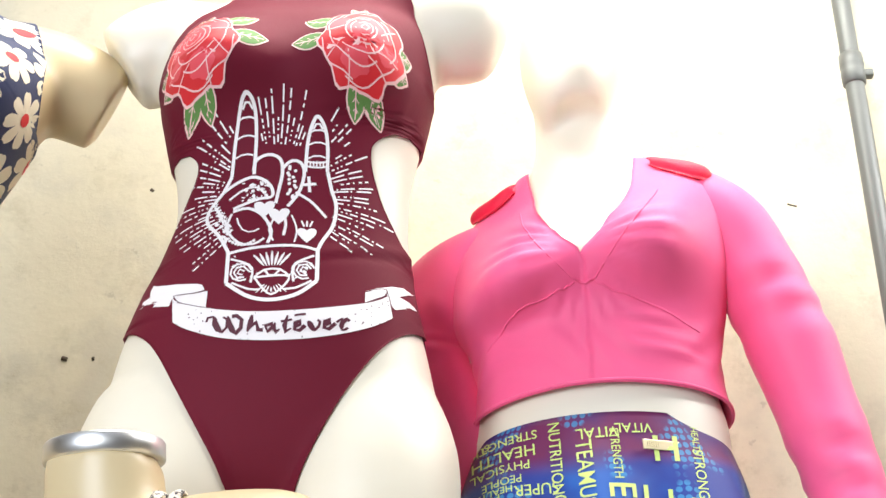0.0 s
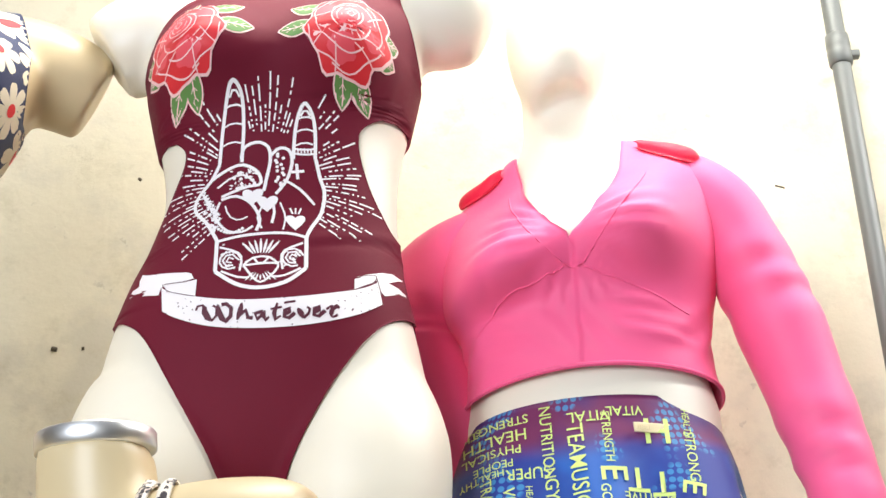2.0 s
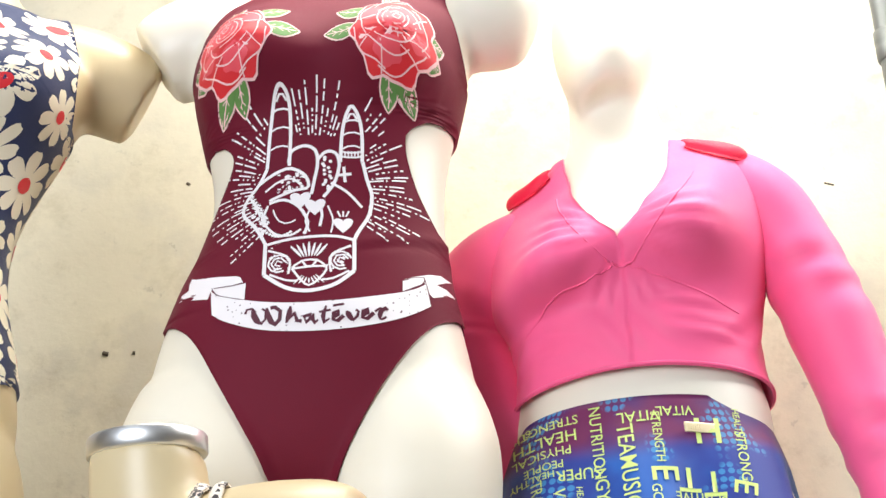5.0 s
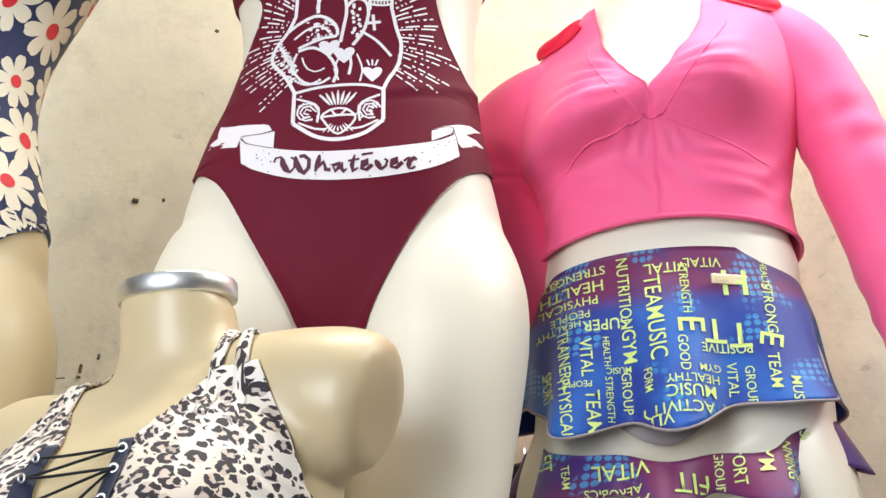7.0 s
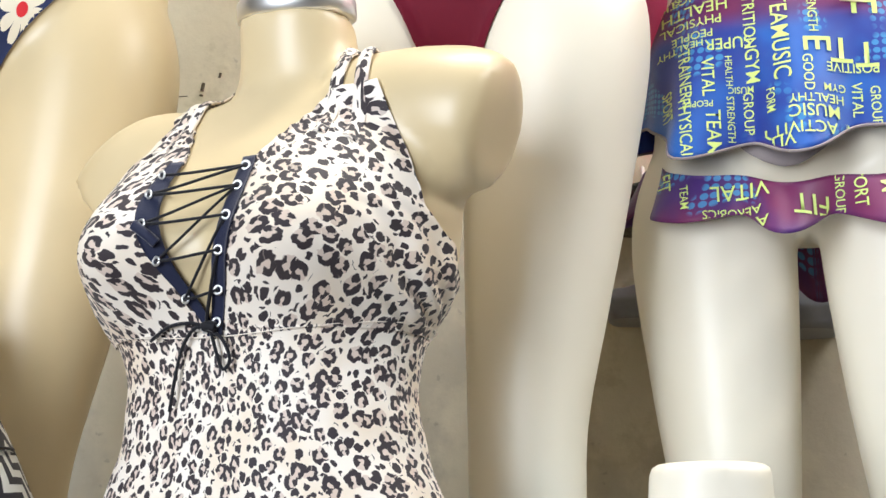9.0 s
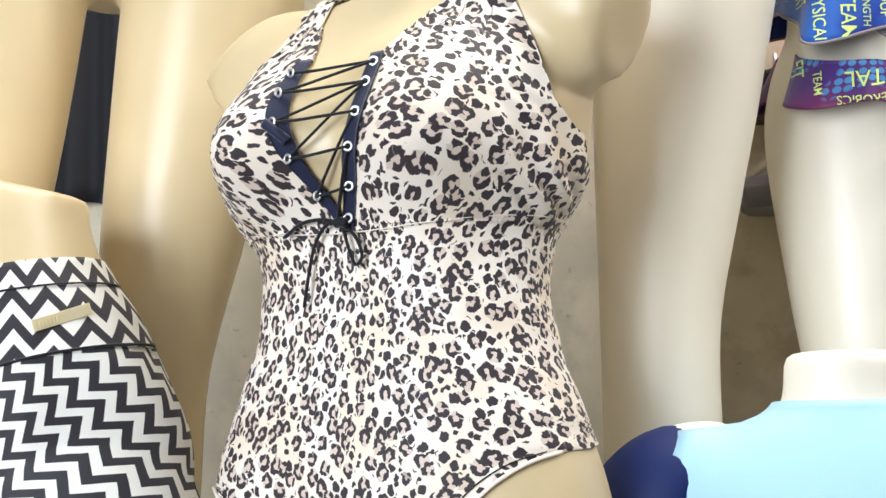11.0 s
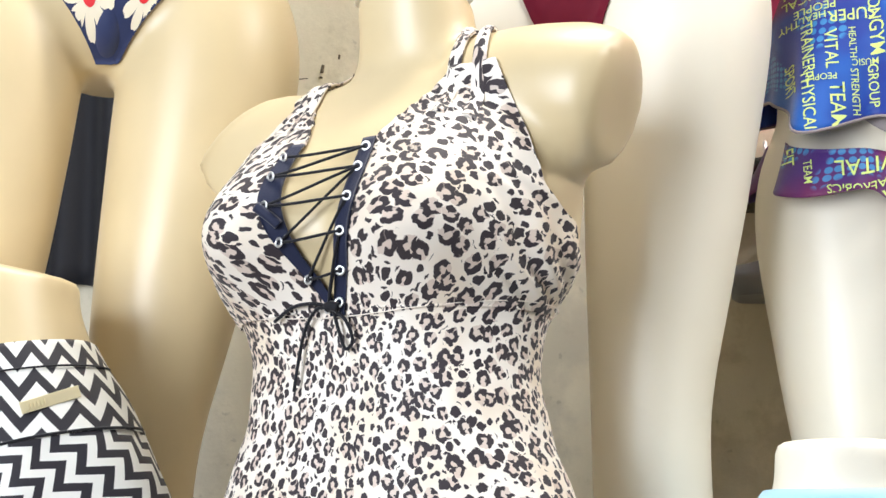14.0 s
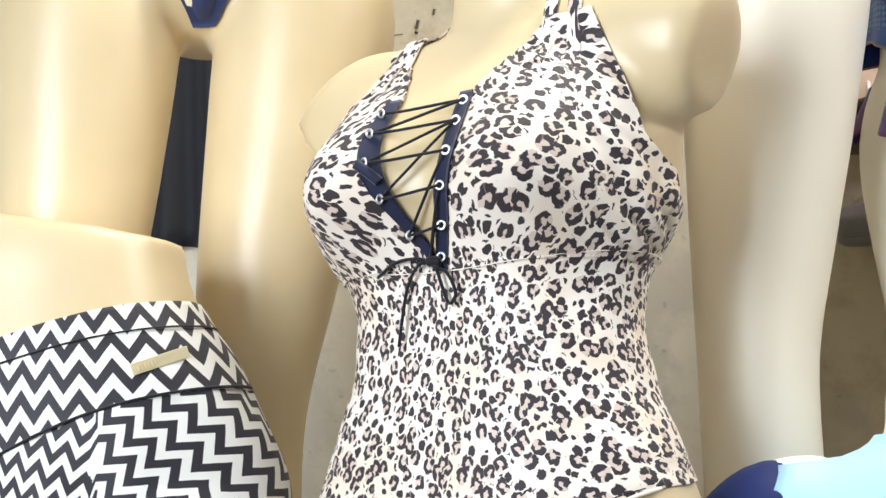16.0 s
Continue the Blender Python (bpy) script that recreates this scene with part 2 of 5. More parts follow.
def fused(name, bm, voxel, smooth):
    """Join overlapping lofts into one smooth skin."""
    bmesh.ops.recalc_face_normals(bm, faces=bm.faces)
    me = bpy.data.meshes.new("raw_form")
    bm.to_mesh(me)
    bm.free()
    ob = new("raw_form", me)
    r = ob.modifiers.new("r", "REMESH")
    r.mode, r.voxel_size, r.use_smooth_shade = "VOXEL", voxel, True
    s = ob.modifiers.new("s", "SMOOTH")
    s.factor, s.iterations = 0.5, smooth
    out = bpy.data.meshes.new_from_object(ob.evaluated_get(bpy.context.evaluated_depsgraph_get()))
    out.name = name
    bpy.data.objects.remove(ob)
    bpy.data.meshes.remove(me)
    return out


def tree_of(me):
    return BVHTree.FromPolygons([v.co.copy() for v in me.vertices], [tuple(p.vertices) for p in me.polygons])


def form_thing(name, me, mat, label, category="mannequin"):
    me.materials.clear()
    me.materials.append(mat)
    return tagged(new(name, me), label, category, "display mannequins")


def wrap_point(tree, m, cx, cy, z, th, off):
    """The point off metres outside the form, seen from its axis at height z and angle th (0 in front)."""
    o = m @ Vector((cx, cy, z))
    d = (m.to_3x3() @ Vector((math.sin(th), -math.cos(th), 0))).normalized()
    hit, nrm, _, _ = tree.ray_cast(o, d, 1.0)
    if hit is None:
        return o + d * 0.1
    if nrm.dot(d) < 0:
        nrm = -nrm
    return hit + (nrm * 0.5 + d * 0.5).normalized() * off


def cloth_grid(bm, fn, nu, nv, thick=0.0016, loop=False):
    """A cloth with two faces and closed rims from fn(u, v, lift) -> point, (U, V). u, v in 0..1."""
    uvl = bm.loops.layers.uv.verify()
    us = [i / nu for i in range(nu + (0 if loop else 1))]
    out = [[fn(u, j / nv, 0.0) for u in us] for j in range(nv + 1)]
    inn = [[fn(u, j / nv, -thick) for u in us] for j in range(nv + 1)]
    vo = [[bm.verts.new(p[0]) for p in r] for r in out]
    vi = [[bm.verts.new(p[0]) for p in r] for r in inn]
    n = len(us)

    def face(vs, uvs):
        f = bm.faces.new(vs)
        for l, q in zip(f.loops, uvs):
            l[uvl].uv = q
    cols = range(n) if loop else range(n - 1)
    for j in range(nv):
        for i in cols:
            k = (i + 1) % n
            q = [out[j][i][1], out[j][k][1], out[j + 1][k][1], out[j + 1][i][1]]
            face((vo[j][i], vo[j][k], vo[j + 1][k], vo[j + 1][i]), q)
            face((vi[j + 1][i], vi[j + 1][k], vi[j][k], vi[j][i]), q[::-1])
        if not loop:
            for i in (0, n - 1):
                q = [out[j][i][1]] * 4
                face((vo[j][i], vo[j + 1][i], vi[j + 1][i], vi[j][i]), q)
    for j in (0, nv):
        for i in cols:
            k = (i + 1) % n
            face((vo[j][i], vo[j][k], vi[j][k], vi[j][i]), [out[j][i][1]] * 4)


def interp(x, pts):
    return float(np.interp(x, [p[0] for p in pts], [p[1] for p in pts]))


def ease(x, pts):
    """Smooth curve through a few points (monotone cubic steps)."""
    xs, ys = [p[0] for p in pts], [p[1] for p in pts]
    if x <= xs[0]:
        return ys[0]
    if x >= xs[-1]:
        return ys[-1]
    i = max(k for k in range(len(xs) - 1) if xs[k] <= x)
    g = [(ys[k + 1] - ys[k]) / (xs[k + 1] - xs[k]) for k in range(len(xs) - 1)]

    def slope(k):
        if k == 0 or k == len(xs) - 1:
            return g[min(k, len(g) - 1)]
        return 0.0 if g[k - 1] * g[k] <= 0 else 2 * g[k - 1] * g[k] / (g[k - 1] + g[k])
    h = xs[i + 1] - xs[i]
    t = (x - xs[i]) / h
    return ((2 * t ** 3 - 3 * t * t + 1) * ys[i] + (t ** 3 - 2 * t * t + t) * h * slope(i) + (-2 * t ** 3 + 3 * t * t) * ys[i + 1] + (t ** 3 - t * t) * h * slope(i + 1))


def tube(bm, pts, r, n=8, close=True):
    limb(bm, [(*p, r) for p in pts], Matrix.Identity(4), n=n, k=4)


# ---- the room ----


def slab(name, dims, mat, label, category, bevel=0.0):
    bm = bmesh.new()
    box(bm, *dims, bevel)
    return thing(name, bm, mat, label, category, kind="structure", smooth=False)


WALL_Y = 1.90
slab("floor", (-3.2, 3.2, -3.2, WALL_Y, -0.1, 0.0), FLOOR_M, "grey tiled shop floor", "floor")
slab("wall_north", (-3.2, 3.2, WALL_Y, WALL_Y + 0.15, 0.0, 3.3), PLASTER, "cream painted plaster wall with stains and scuffs", "wall")
# unseen walls close the room; their brown is picked to limit bounce
slab("wall_west", (-3.35, -3.2, -3.2, WALL_Y + 0.15, 0.0, 3.3), CLOSING_WALL, "plain unseen side wall, brown to limit bounced light", "wall")
slab("wall_east", (3.2, 3.35, -3.2, WALL_Y + 0.15, 0.0, 3.3), CLOSING_WALL, "plain unseen side wall, brown to limit bounced light", "wall")
slab("ceiling", (-3.35, 3.35, -3.2, WALL_Y + 0.15, 3.3, 3.4), CEIL, "pale grey painted ceiling over the display", "ceiling")
bm = bmesh.new()
box(bm, -3.2, -2.4, -3.35, -3.2, 0, 3.3)
box(bm, 0.8, 3.2, -3.35, -3.2, 0, 3.3)
box(bm, -2.4, 0.8, -3.35, -3.2, 2.9, 3.3)
thing("wall_south", bm, CLOSING_WALL, "plain unseen front wall with the open shopfront, brown to limit bounced light", "wall", kind="structure", smooth=False)
SHELF_Z = 1.19
bm = bmesh.new()
box(bm, -1.6, 1.6, 1.02, WALL_Y - 0.01, SHELF_Z - 0.04, SHELF_Z, 0.004)
shelf = thing("display_platform", bm, LAMINATE, "unseen display platform under the mannequins, brown to limit bounced light", "platform", smooth=False)
bm = bmesh.new()
box(bm, -1.58, 1.58, 1.05, WALL_Y - 0.02, 0.0, SHELF_Z - 0.04, 0.004)
part("cabinet_base", bm, LAMINATE, shelf, smooth=False)

# ---- forms ----
I4 = Matrix.Identity(4)


def leg(bm, m, x, y, knee_x, foot_x, hip=0.05, r=0.088, length=0.81, bend=0.0):
    """A leg from the hip down to the sole, with a tapered foot."""
    limb(bm, [(x * 0.92, y, hip + 0.05, r * 0.80), (x, y, hip - 0.03, r), (x + (knee_x - x) * 0.35, y - 0.004, -0.12, r * 0.90), (x + (knee_x - x) * 0.7, y - 0.006 - bend, -0.24, r * 0.76),
              (knee_x, y - 0.004 - bend, -0.36, r * 0.62), (knee_x + (foot_x - knee_x) * 0.35, y + 0.012, -0.50, r * 0.60), (knee_x + (foot_x - knee_x) * 0.7, y + 0.015, -0.66, r * 0.43),
              (foot_x, y + 0.012, -length + 0.05, r * 0.36), (foot_x, y + 0.012, -length + 0.004, r * 0.42)], m)
    limb(bm, [(foot_x, y + 0.05, -length + 0.03, 0.026), (foot_x, y - 0.02, -length + 0.035, 0.03), (foot_x, y - 0.10, -length + 0.022, 0.022), (foot_x, y - 0.15, -length + 0.014, 0.012)], m)


def stump(bm, m, sgn, z, x0=0.125, x1=0.205, r=0.056, drop=0.03):
    limb(bm, [(sgn * x0 * 0.6, 0.0, z - 0.005, r * 0.9), (sgn * x0, 0.0, z - 0.004, r), (sgn * (x0 + (x1 - x0) * 0.55), 0.0, z - drop * 0.45, r * 0.98), (sgn * x1, 0.0, z - drop, r * 0.88)], m)


BUST = (0.074, 0.425, 0.062, 0.060, 0.050)
HIPS = [(-0.035, 0, 0.015, 0.045, 0.040, 0.055), (0.00, 0, 0.01, 0.10, 0.066, 0.095), (0.05, 0, 0.008, 0.155, 0.085, 0.115), (0.10, 0, 0.005, 0.168, 0.092, 0.118), (0.15, 0, 0.0, 0.162, 0.093, 0.108),
         (0.20, 0, 0.0, 0.146, 0.089, 0.092), (0.25, 0, 0.0, 0.128, 0.083, 0.080), (0.295, 0, 0.0, 0.119, 0.079, 0.076)]
CHEST = [(0.34, 0, 0.0, 0.122, 0.082, 0.078), (0.39, 0, 0.0, 0.133, 0.087, 0.084),
         (0.44, 0, 0.0, 0.143, 0.088, 0.090), (0.49, 0, 0.0, 0.148, 0.078, 0.090), (0.525, 0, 0.005, 0.140, 0.064, 0.080), (0.555, 0, 0.008, 0.112, 0.055, 0.066), (0.58, 0, 0.008, 0.072, 0.050, 0.056),
         (0.605, 0, 0.004, 0.052, 0.047, 0.050), (0.66, 0, -0.006, 0.048, 0.046, 0.046)]
TORSO = HIPS + CHEST


def standing(name, m, legs, stumps=True, extra=None, rows=TORSO, bust=BUST, voxel=0.007):
    bm = bmesh.new()
    torso(bm, rows, m, bust)
    for a in legs:
        leg(bm, m, *a)
    if stumps:
        for s in (-1, 1):
            stump(bm, m, s, 0.505)
    if extra:
        extra(bm, m)
    return fused(name, bm, voxel, 6)


def shifted(rows, dx):
    """The same rows with their centres moved sideways by dx(z)."""
    return [(z, cx + dx(z), cy, a, f, b) for z, cx, cy, a, f, b in rows]


# ---- mannequin in the burgundy swimsuit ----
M_BURG = pose(-0.170, 1.50, 2.0, 0, 0, 0)
lean_b = lambda z: ease(z, [(0.0, 0.0), (0.3, 0.017), (0.45, 0.022), (0.52, 0.032)])
slim_b = lambda z: ease(z, [(0.0, 1.0), (0.06, 0.99), (0.12, 0.935), (0.18, 0.925), (0.24, 0.965), (0.30, 1.0)])
ROWS_B = [(z, cx - 0.010 * ease(z, [(0.02, 0.0), (0.10, 0.8), (0.17, 1.0), (0.28, 0.0)]), cy, a * slim_b(z), f, b) for z, cx, cy, a, f, b in shifted(TORSO, lean_b)]


def burg_extra(bm, m):
    stump(bm, m, -1, 0.520, 0.110, 0.168, 0.056, 0.028)
    limb(bm, [(0.10, 0.0, 0.520, 0.052), (0.16, 0.0, 0.530, 0.058), (0.205, 0.0, 0.528, 0.058), (0.226, 0.0, 0.524, 0.052), (0.240, 0.0, 0.521, 0.038), (0.246, 0.0, 0.519, 0.015)], m)


burg_me = standing("mannequin", M_BURG, [(0.092, 0.0, 0.058, 0.056), (-0.104, 0.0, -0.104, -0.10, 0.05, 0.092)], stumps=False, extra=burg_extra, rows=ROWS_B)
burg_tree = tree_of(burg_me)
form_thing("mannequin", burg_me, SKIN_PALE, "pale glossy fibreglass mannequin wearing a burgundy swimsuit")


def body_cloth(bm, tree, m, spine, zs, half, off, nu=64, nv=90, mid=0.0, fold=None, hem=None, uvr=0.13):
    """Cloth round a form between heights zs, reaching half(z) degrees to both sides of angle mid."""
    def fn(u, v, lift):
        z = zs[0] + (zs[1] - zs[0]) * v
        lo, hi = half(z)
        a = radians(mid + lo + (hi - lo) * u)
        zz = z + (hem(a, v) if hem else 0)
        f = fold(a, zz) if fold else 0.0
        cx, cy = spine(zz)
        return wrap_point(tree, m, cx, cy, zz, a, off + f + lift), (a * uvr, zz)
    cloth_grid(bm, fn, nu, nv)


def front_angle(tree, m, spine, z, x):
    """The angle at which the form's surface stands x metres from its axis."""
    lo, hi = 0.0, radians(88)
    cx, cy = spine(z)
    o = m @ Vector((cx, cy, z))
    inv = m.to_3x3().inverted()
    for _ in range(16):
        mid = (lo + hi) / 2
        p = inv @ (wrap_point(tree, m, cx, cy, z, mid if x > 0 else -mid, 0) - o)
        if abs(p.x) < abs(x):
            lo = mid
        else:
            hi = mid
    return math.degrees(lo)


spine_b = lambda z: (lean_b(z), 0.0)


def burg_half(z):
    if z < 0.165:
        w = ease(z, [(-0.02, 0.026), (0.0, 0.031), (0.043, 0.050), (0.095, 0.078), (0.135, 0.108), (0.155, 0.134), (0.165, 0.155)])
        a = front_angle(burg_tree, M_BURG, spine_b, max(z, 0.004), w)
        b = front_angle(burg_tree, M_BURG, spine_b, max(z, 0.004), -(w + ease(z, [(0.0, 0.008), (0.08, 0.013), (0.15, 0.004), (0.165, 0.0)])))
        return (-b, a)
    return (-ease(z, [(0.165, 92), (0.18, 130), (0.19, 175), (0.215, 175), (0.235, 92), (0.25, 78), (0.30, 64), (0.335, 56), (0.352, 62), (0.362, 100), (0.372, 150), (0.425, 150), (0.445, 84), (0.475, 68), (0.52, 64), (0.57, 62)]),
            ease(z, [(0.165, 92), (0.18, 130), (0.19, 175), (0.215, 175), (0.235, 92), (0.25, 72), (0.30, 57), (0.345, 51), (0.366, 60), (0.376, 92), (0.386, 150), (0.42, 150), (0.44, 80), (0.475, 68), (0.52, 64), (0.57, 62)]))


def burg_fold(a, z):
    g = 0.0010 * math.sin(60 * z + 3 * a) * math.exp(-((z - 0.24) / 0.05) ** 2)
    if a > 0.15:
        k = min(1, (a - 0.15) * 2)
        g += k * (0.0022 * math.exp(-((z - 0.212 - 0.022 * a) / 0.005) ** 2) - 0.0014 * math.exp(-((z - 0.203 - 0.022 * a) / 0.004) ** 2))
    # soft tucks under the bust
    g += 0.0016 * math.sin(26 * a) * math.exp(-((abs(a) - 1.0) / 0.25) ** 2 - ((z - 0.385) / 0.025) ** 2)
    return g


bm = bmesh.new()
body_cloth(bm, burg_tree, M_BURG, spine_b, (-0.016, 0.57), burg_half, 0.0035, 72, 150,
           fold=burg_fold)
burg = thing("swimsuit", bm, BURGUNDY, "burgundy one-piece swimsuit with side cut-outs and printed roses", "swimsuit")
bm = bmesh.new()
body_cloth(bm, burg_tree, M_BURG, spine_b, (0.0, 0.20), lambda z: (-ease(z, [(0, 14), (0.1, 60), (0.2, 100)]), ease(z, [(0, 14), (0.1, 60), (0.2, 100)])), 0.003, 32, 30, mid=180)
part("back_panel", bm, BURGUNDY, burg)

# ---- mannequin in the pink top ----
M_PINK = pose(0.160, 1.63, 1.83, 0, 0, -9)
S_P = 1.07
ROWS_P = [((z + (0.05 if z < 0.02 else 0.02 if z < 0.06 else 0.0)) * S_P, cx, cy, a * (0.90 if z < 0.22 else 1.02), f, b) for z, cx, cy, a, f, b in TORSO]
ARM_L = [(-0.07, 0, 0.538, 0.045), (-0.118, 0, 0.534, 0.052), (-0.165, 0, 0.507, 0.053), (-0.190, 0.0, 0.44, 0.049), (-0.178, 0.005, 0.35, 0.047), (-0.143, 0.02, 0.25, 0.044), (-0.112, 0.06, 0.15, 0.037), (-0.090, 0.10, 0.07, 0.027)]
ARM_R = [(0.07, 0, 0.540, 0.045), (0.112, 0, 0.532, 0.050), (0.150, 0, 0.510, 0.050), (0.180, 0.0, 0.45, 0.045), (0.201, 0.0, 0.37, 0.042), (0.219, 0.0, 0.29, 0.039), (0.240, -0.005, 0.19, 0.034), (0.254, -0.02, 0.09, 0.027)]


def shoulder_tilt(bm):
    """The shoulders slope down to one side."""
    inv = M_PINK.inverted()
    for v in bm.verts:
        p = inv @ v.co
        k = min(1.0, max(0.0, (p.z - 0.34) / 0.15))
        v.co.z += k * k * (3 - 2 * k) * (0.115 * p.x - 0.012 - 0.036 * min(1.0, max(0.0, -p.x / 0.085)) - 0.012 * min(1.0, max(0.0, p.x / 0.06)) - 0.30 * max(0.0, p.x - 0.12))


def pink_extra(bm, m):
    # head, and both arms down to plain wrists
    torso(bm, [(0.66, 0, -0.03, 0.034, 0.05, 0.04), (0.69, 0, -0.03, 0.046, 0.062, 0.06), (0.74, 0, -0.022, 0.058, 0.068, 0.078), (0.79, 0, -0.014, 0.061, 0.068, 0.088), (0.83, 0, -0.01, 0.054, 0.058, 0.082), (0.86, 0, -0.008, 0.03, 0.03, 0.05)], m)
    limb(bm, ARM_L + [(-0.098, 0.115, 0.01, 0.026), (-0.088, 0.12, -0.05, 0.012)], m)
    limb(bm, ARM_R + [(0.268, -0.03, 0.02, 0.028), (0.278, -0.035, -0.06, 0.012)], m)
    shoulder_tilt(bm)


pink_me = standing("mannequin", M_PINK, [(0.088, 0.0, 0.112, 0.128, 0.05, 0.080, 0.64), (-0.095, 0.0, -0.074, -0.060, 0.05, 0.082, 0.64)], False, pink_extra, ROWS_P, (0.076, 0.445, 0.058, 0.062, 0.052))
pink_tree = tree_of(pink_me)
form_thing("mannequin", pink_me, SKIN_PALE, "pale mannequin with smooth head in pink top and skirt")
spine_p = lambda z: (0.0, 0.0)

bm = bmesh.new()


raw = bmesh.new()
torso(raw, ROWS_P, M_PINK, (0.076, 0.445, 0.058, 0.062, 0.052))
shoulder_tilt(raw)
raw_me = bpy.data.meshes.new("raw_form")
raw.to_mesh(raw_me)
raw.free()
chest_tree = tree_of(raw_me)
bpy.data.meshes.remove(raw_me)


def pink_fold(a, z):
    g = 0.0
    # gathers that fan out from the foot of the neckline, and slack over the ribs
    r = math.hypot(a * 0.12, z - 0.44)
    ang = math.atan2(z - 0.44, a * 0.12)
    g += 0.0022 * math.sin(ang * 22) * math.exp(-((r - 0.05) / 0.03) ** 2)
    g += 0.0016 * math.sin(130 * z + 9 * math.sin(2.2 * a)) * math.exp(-((z - 0.34) / 0.03) ** 2)
    for k in range(3):
        line = 0.325 + 0.017 * k + 0.030 * (abs(a) - 0.6)
        g += 0.0034 * math.exp(-((z - line + 0.05 * (a - 0.8)) / 0.005) ** 2) * math.exp(-((a - 0.80 + 0.1 * k) / 0.30) ** 2)
        g += 0.0016 * math.exp(-((z - line + 0.006) / 0.005) ** 2) * math.exp(-((a + 0.95 - 0.1 * k) / 0.25) ** 2)
    # slack fall below the bust
    g += 0.006 * math.exp(-((z - 0.33) / 0.05) ** 2) * max(0, math.cos(a))
    return g


def pink_panel(sgn):
    def half(z):
        inner = ease(z, [(0.43, 1.0), (0.445, 9), (0.48, 21), (0.52, 34), (0.555, 46), (0.60, 60)]) if z > 0.43 else 0.0
        inner *= 1.0 if sgn > 0 else interp(z, [(0.46, 1.0), (0.55, 1.08)])
        outer = ease(z, [(0.28, 180), (0.57, 180), (0.60, 180)])
        return (inner, outer) if sgn > 0 else (-outer, -inner)
    return half


for sgn in (1, -1):
    body_cloth(bm, chest_tree, M_PINK, spine_p, (0.283, 0.572), pink_panel(sgn), 0.009, 60, 70, fold=pink_fold, hem=lambda a, v: 0.014 * math.cos(a) * (1 - v) ** 2)
top = thing("crop_top", bm, PINK, "neon pink long-sleeved crop top with open collar", "top")
for rows, name in ((ARM_L, "sleeve"), (ARM_R, "sleeve")):
    bm = bmesh.new()
    rs = resample([(x, y, z, r + 0.005) for x, y, z, r in rows], 60)
    rng = random.Random(len(bpy.data.objects))
    ph = rng.uniform(0, 6)
    rs = [(x, y, z, r + 0.0011 * math.sin(z * 95 + ph + 2 * math.sin(z * 30)) * (1 if i > 18 else 0.2)) for i, (x, y, z, r) in enumerate(rs)]
    limb(bm, rs, M_PINK, n=36, k=1)
    shoulder_tilt(bm)
    for v in bm.verts:
        # slanting creases where the arm bends
        p = M_PINK.inverted() @ v.co
        cr = math.sin(150 * p.z + 60 * abs(p.x)) * math.exp(-((p.z - 0.21) / 0.05) ** 2) + 0.6 * math.sin(120 * p.z - 70 * abs(p.x)) * math.exp(-((p.z - 0.40) / 0.04) ** 2)
        v.co.y -= 0.0022 * cr
    part(name, bm, PINK, top)


top_tree = tree_of(top.data)


def on_cloth(m, a, z, off=0.0006):
    o = m @ Vector((0, 0, z))
    d = (m.to_3x3() @ Vector((math.sin(radians(a)), -math.cos(radians(a)), 0))).normalized()
    return o, d


def outer_hit(tree, m, a, z, off):
    """The outermost point of a garment at an angle and a height."""
    o, d = on_cloth(m, a, z)
    hit, nrm, _, _ = tree.ray_cast(o + d * 0.45, -d, 0.5)
    return (hit if hit is not None else o + d * 0.12) + d * off


def seam(parent, tree, m, pts, r, mat, name="seam"):
    bm = bmesh.new()
    tube(bm, [outer_hit(tree, m, a, z, 0.0) for a, z in resample(pts, 7 * len(pts))], r, 6)
    return part(name, bm, mat, parent)


# placket down to the gathered point, seams under and beside the bust
for sgn in (-1, 1):
    seam(top, top_tree, M_PINK, [(sgn * 6, 0.405), (sgn * 14, 0.425), (sgn * 26, 0.465), (sgn * 40, 0.505)], 0.0010, PINK)
    seam(top, top_tree, M_PINK, [(sgn * 5, 0.402), (sgn * 22, 0.388), (sgn * 42, 0.374), (sgn * 62, 0.356)], 0.0011, PINK)
seam(top, top_tree, M_PINK, [(-5, 0.405), (0, 0.402), (5, 0.405)], 0.0016, PINK)
seam(top, top_tree, M_PINK, [(a, 0.2865 + 0.0135 * math.cos(radians(a))) for a in range(-170, 171, 20)], 0.0022, PINK, "hem")

# stand-up collar, open in front
bm = bmesh.new()


def collar(u, v, lift):
    a = radians(-92) + u * radians(-176)
    flap = math.exp(-(u / 0.10) ** 2) + math.exp(-((1 - u) / 0.10) ** 2)
    z = 0.572 + 0.022 * v - 0.012 * flap * v
    r = 1.0 + 0.10 * v + 0.06 * flap * v
    x, y = 0.078 * r * math.sin(a), 0.004 - 0.066 * r * math.cos(a)
    return M_PINK @ Vector((x * (1 + lift), y * (1 + lift), z + lift * 0.3 + 0.018 * x / 0.08 * 0.5)), (u, v)


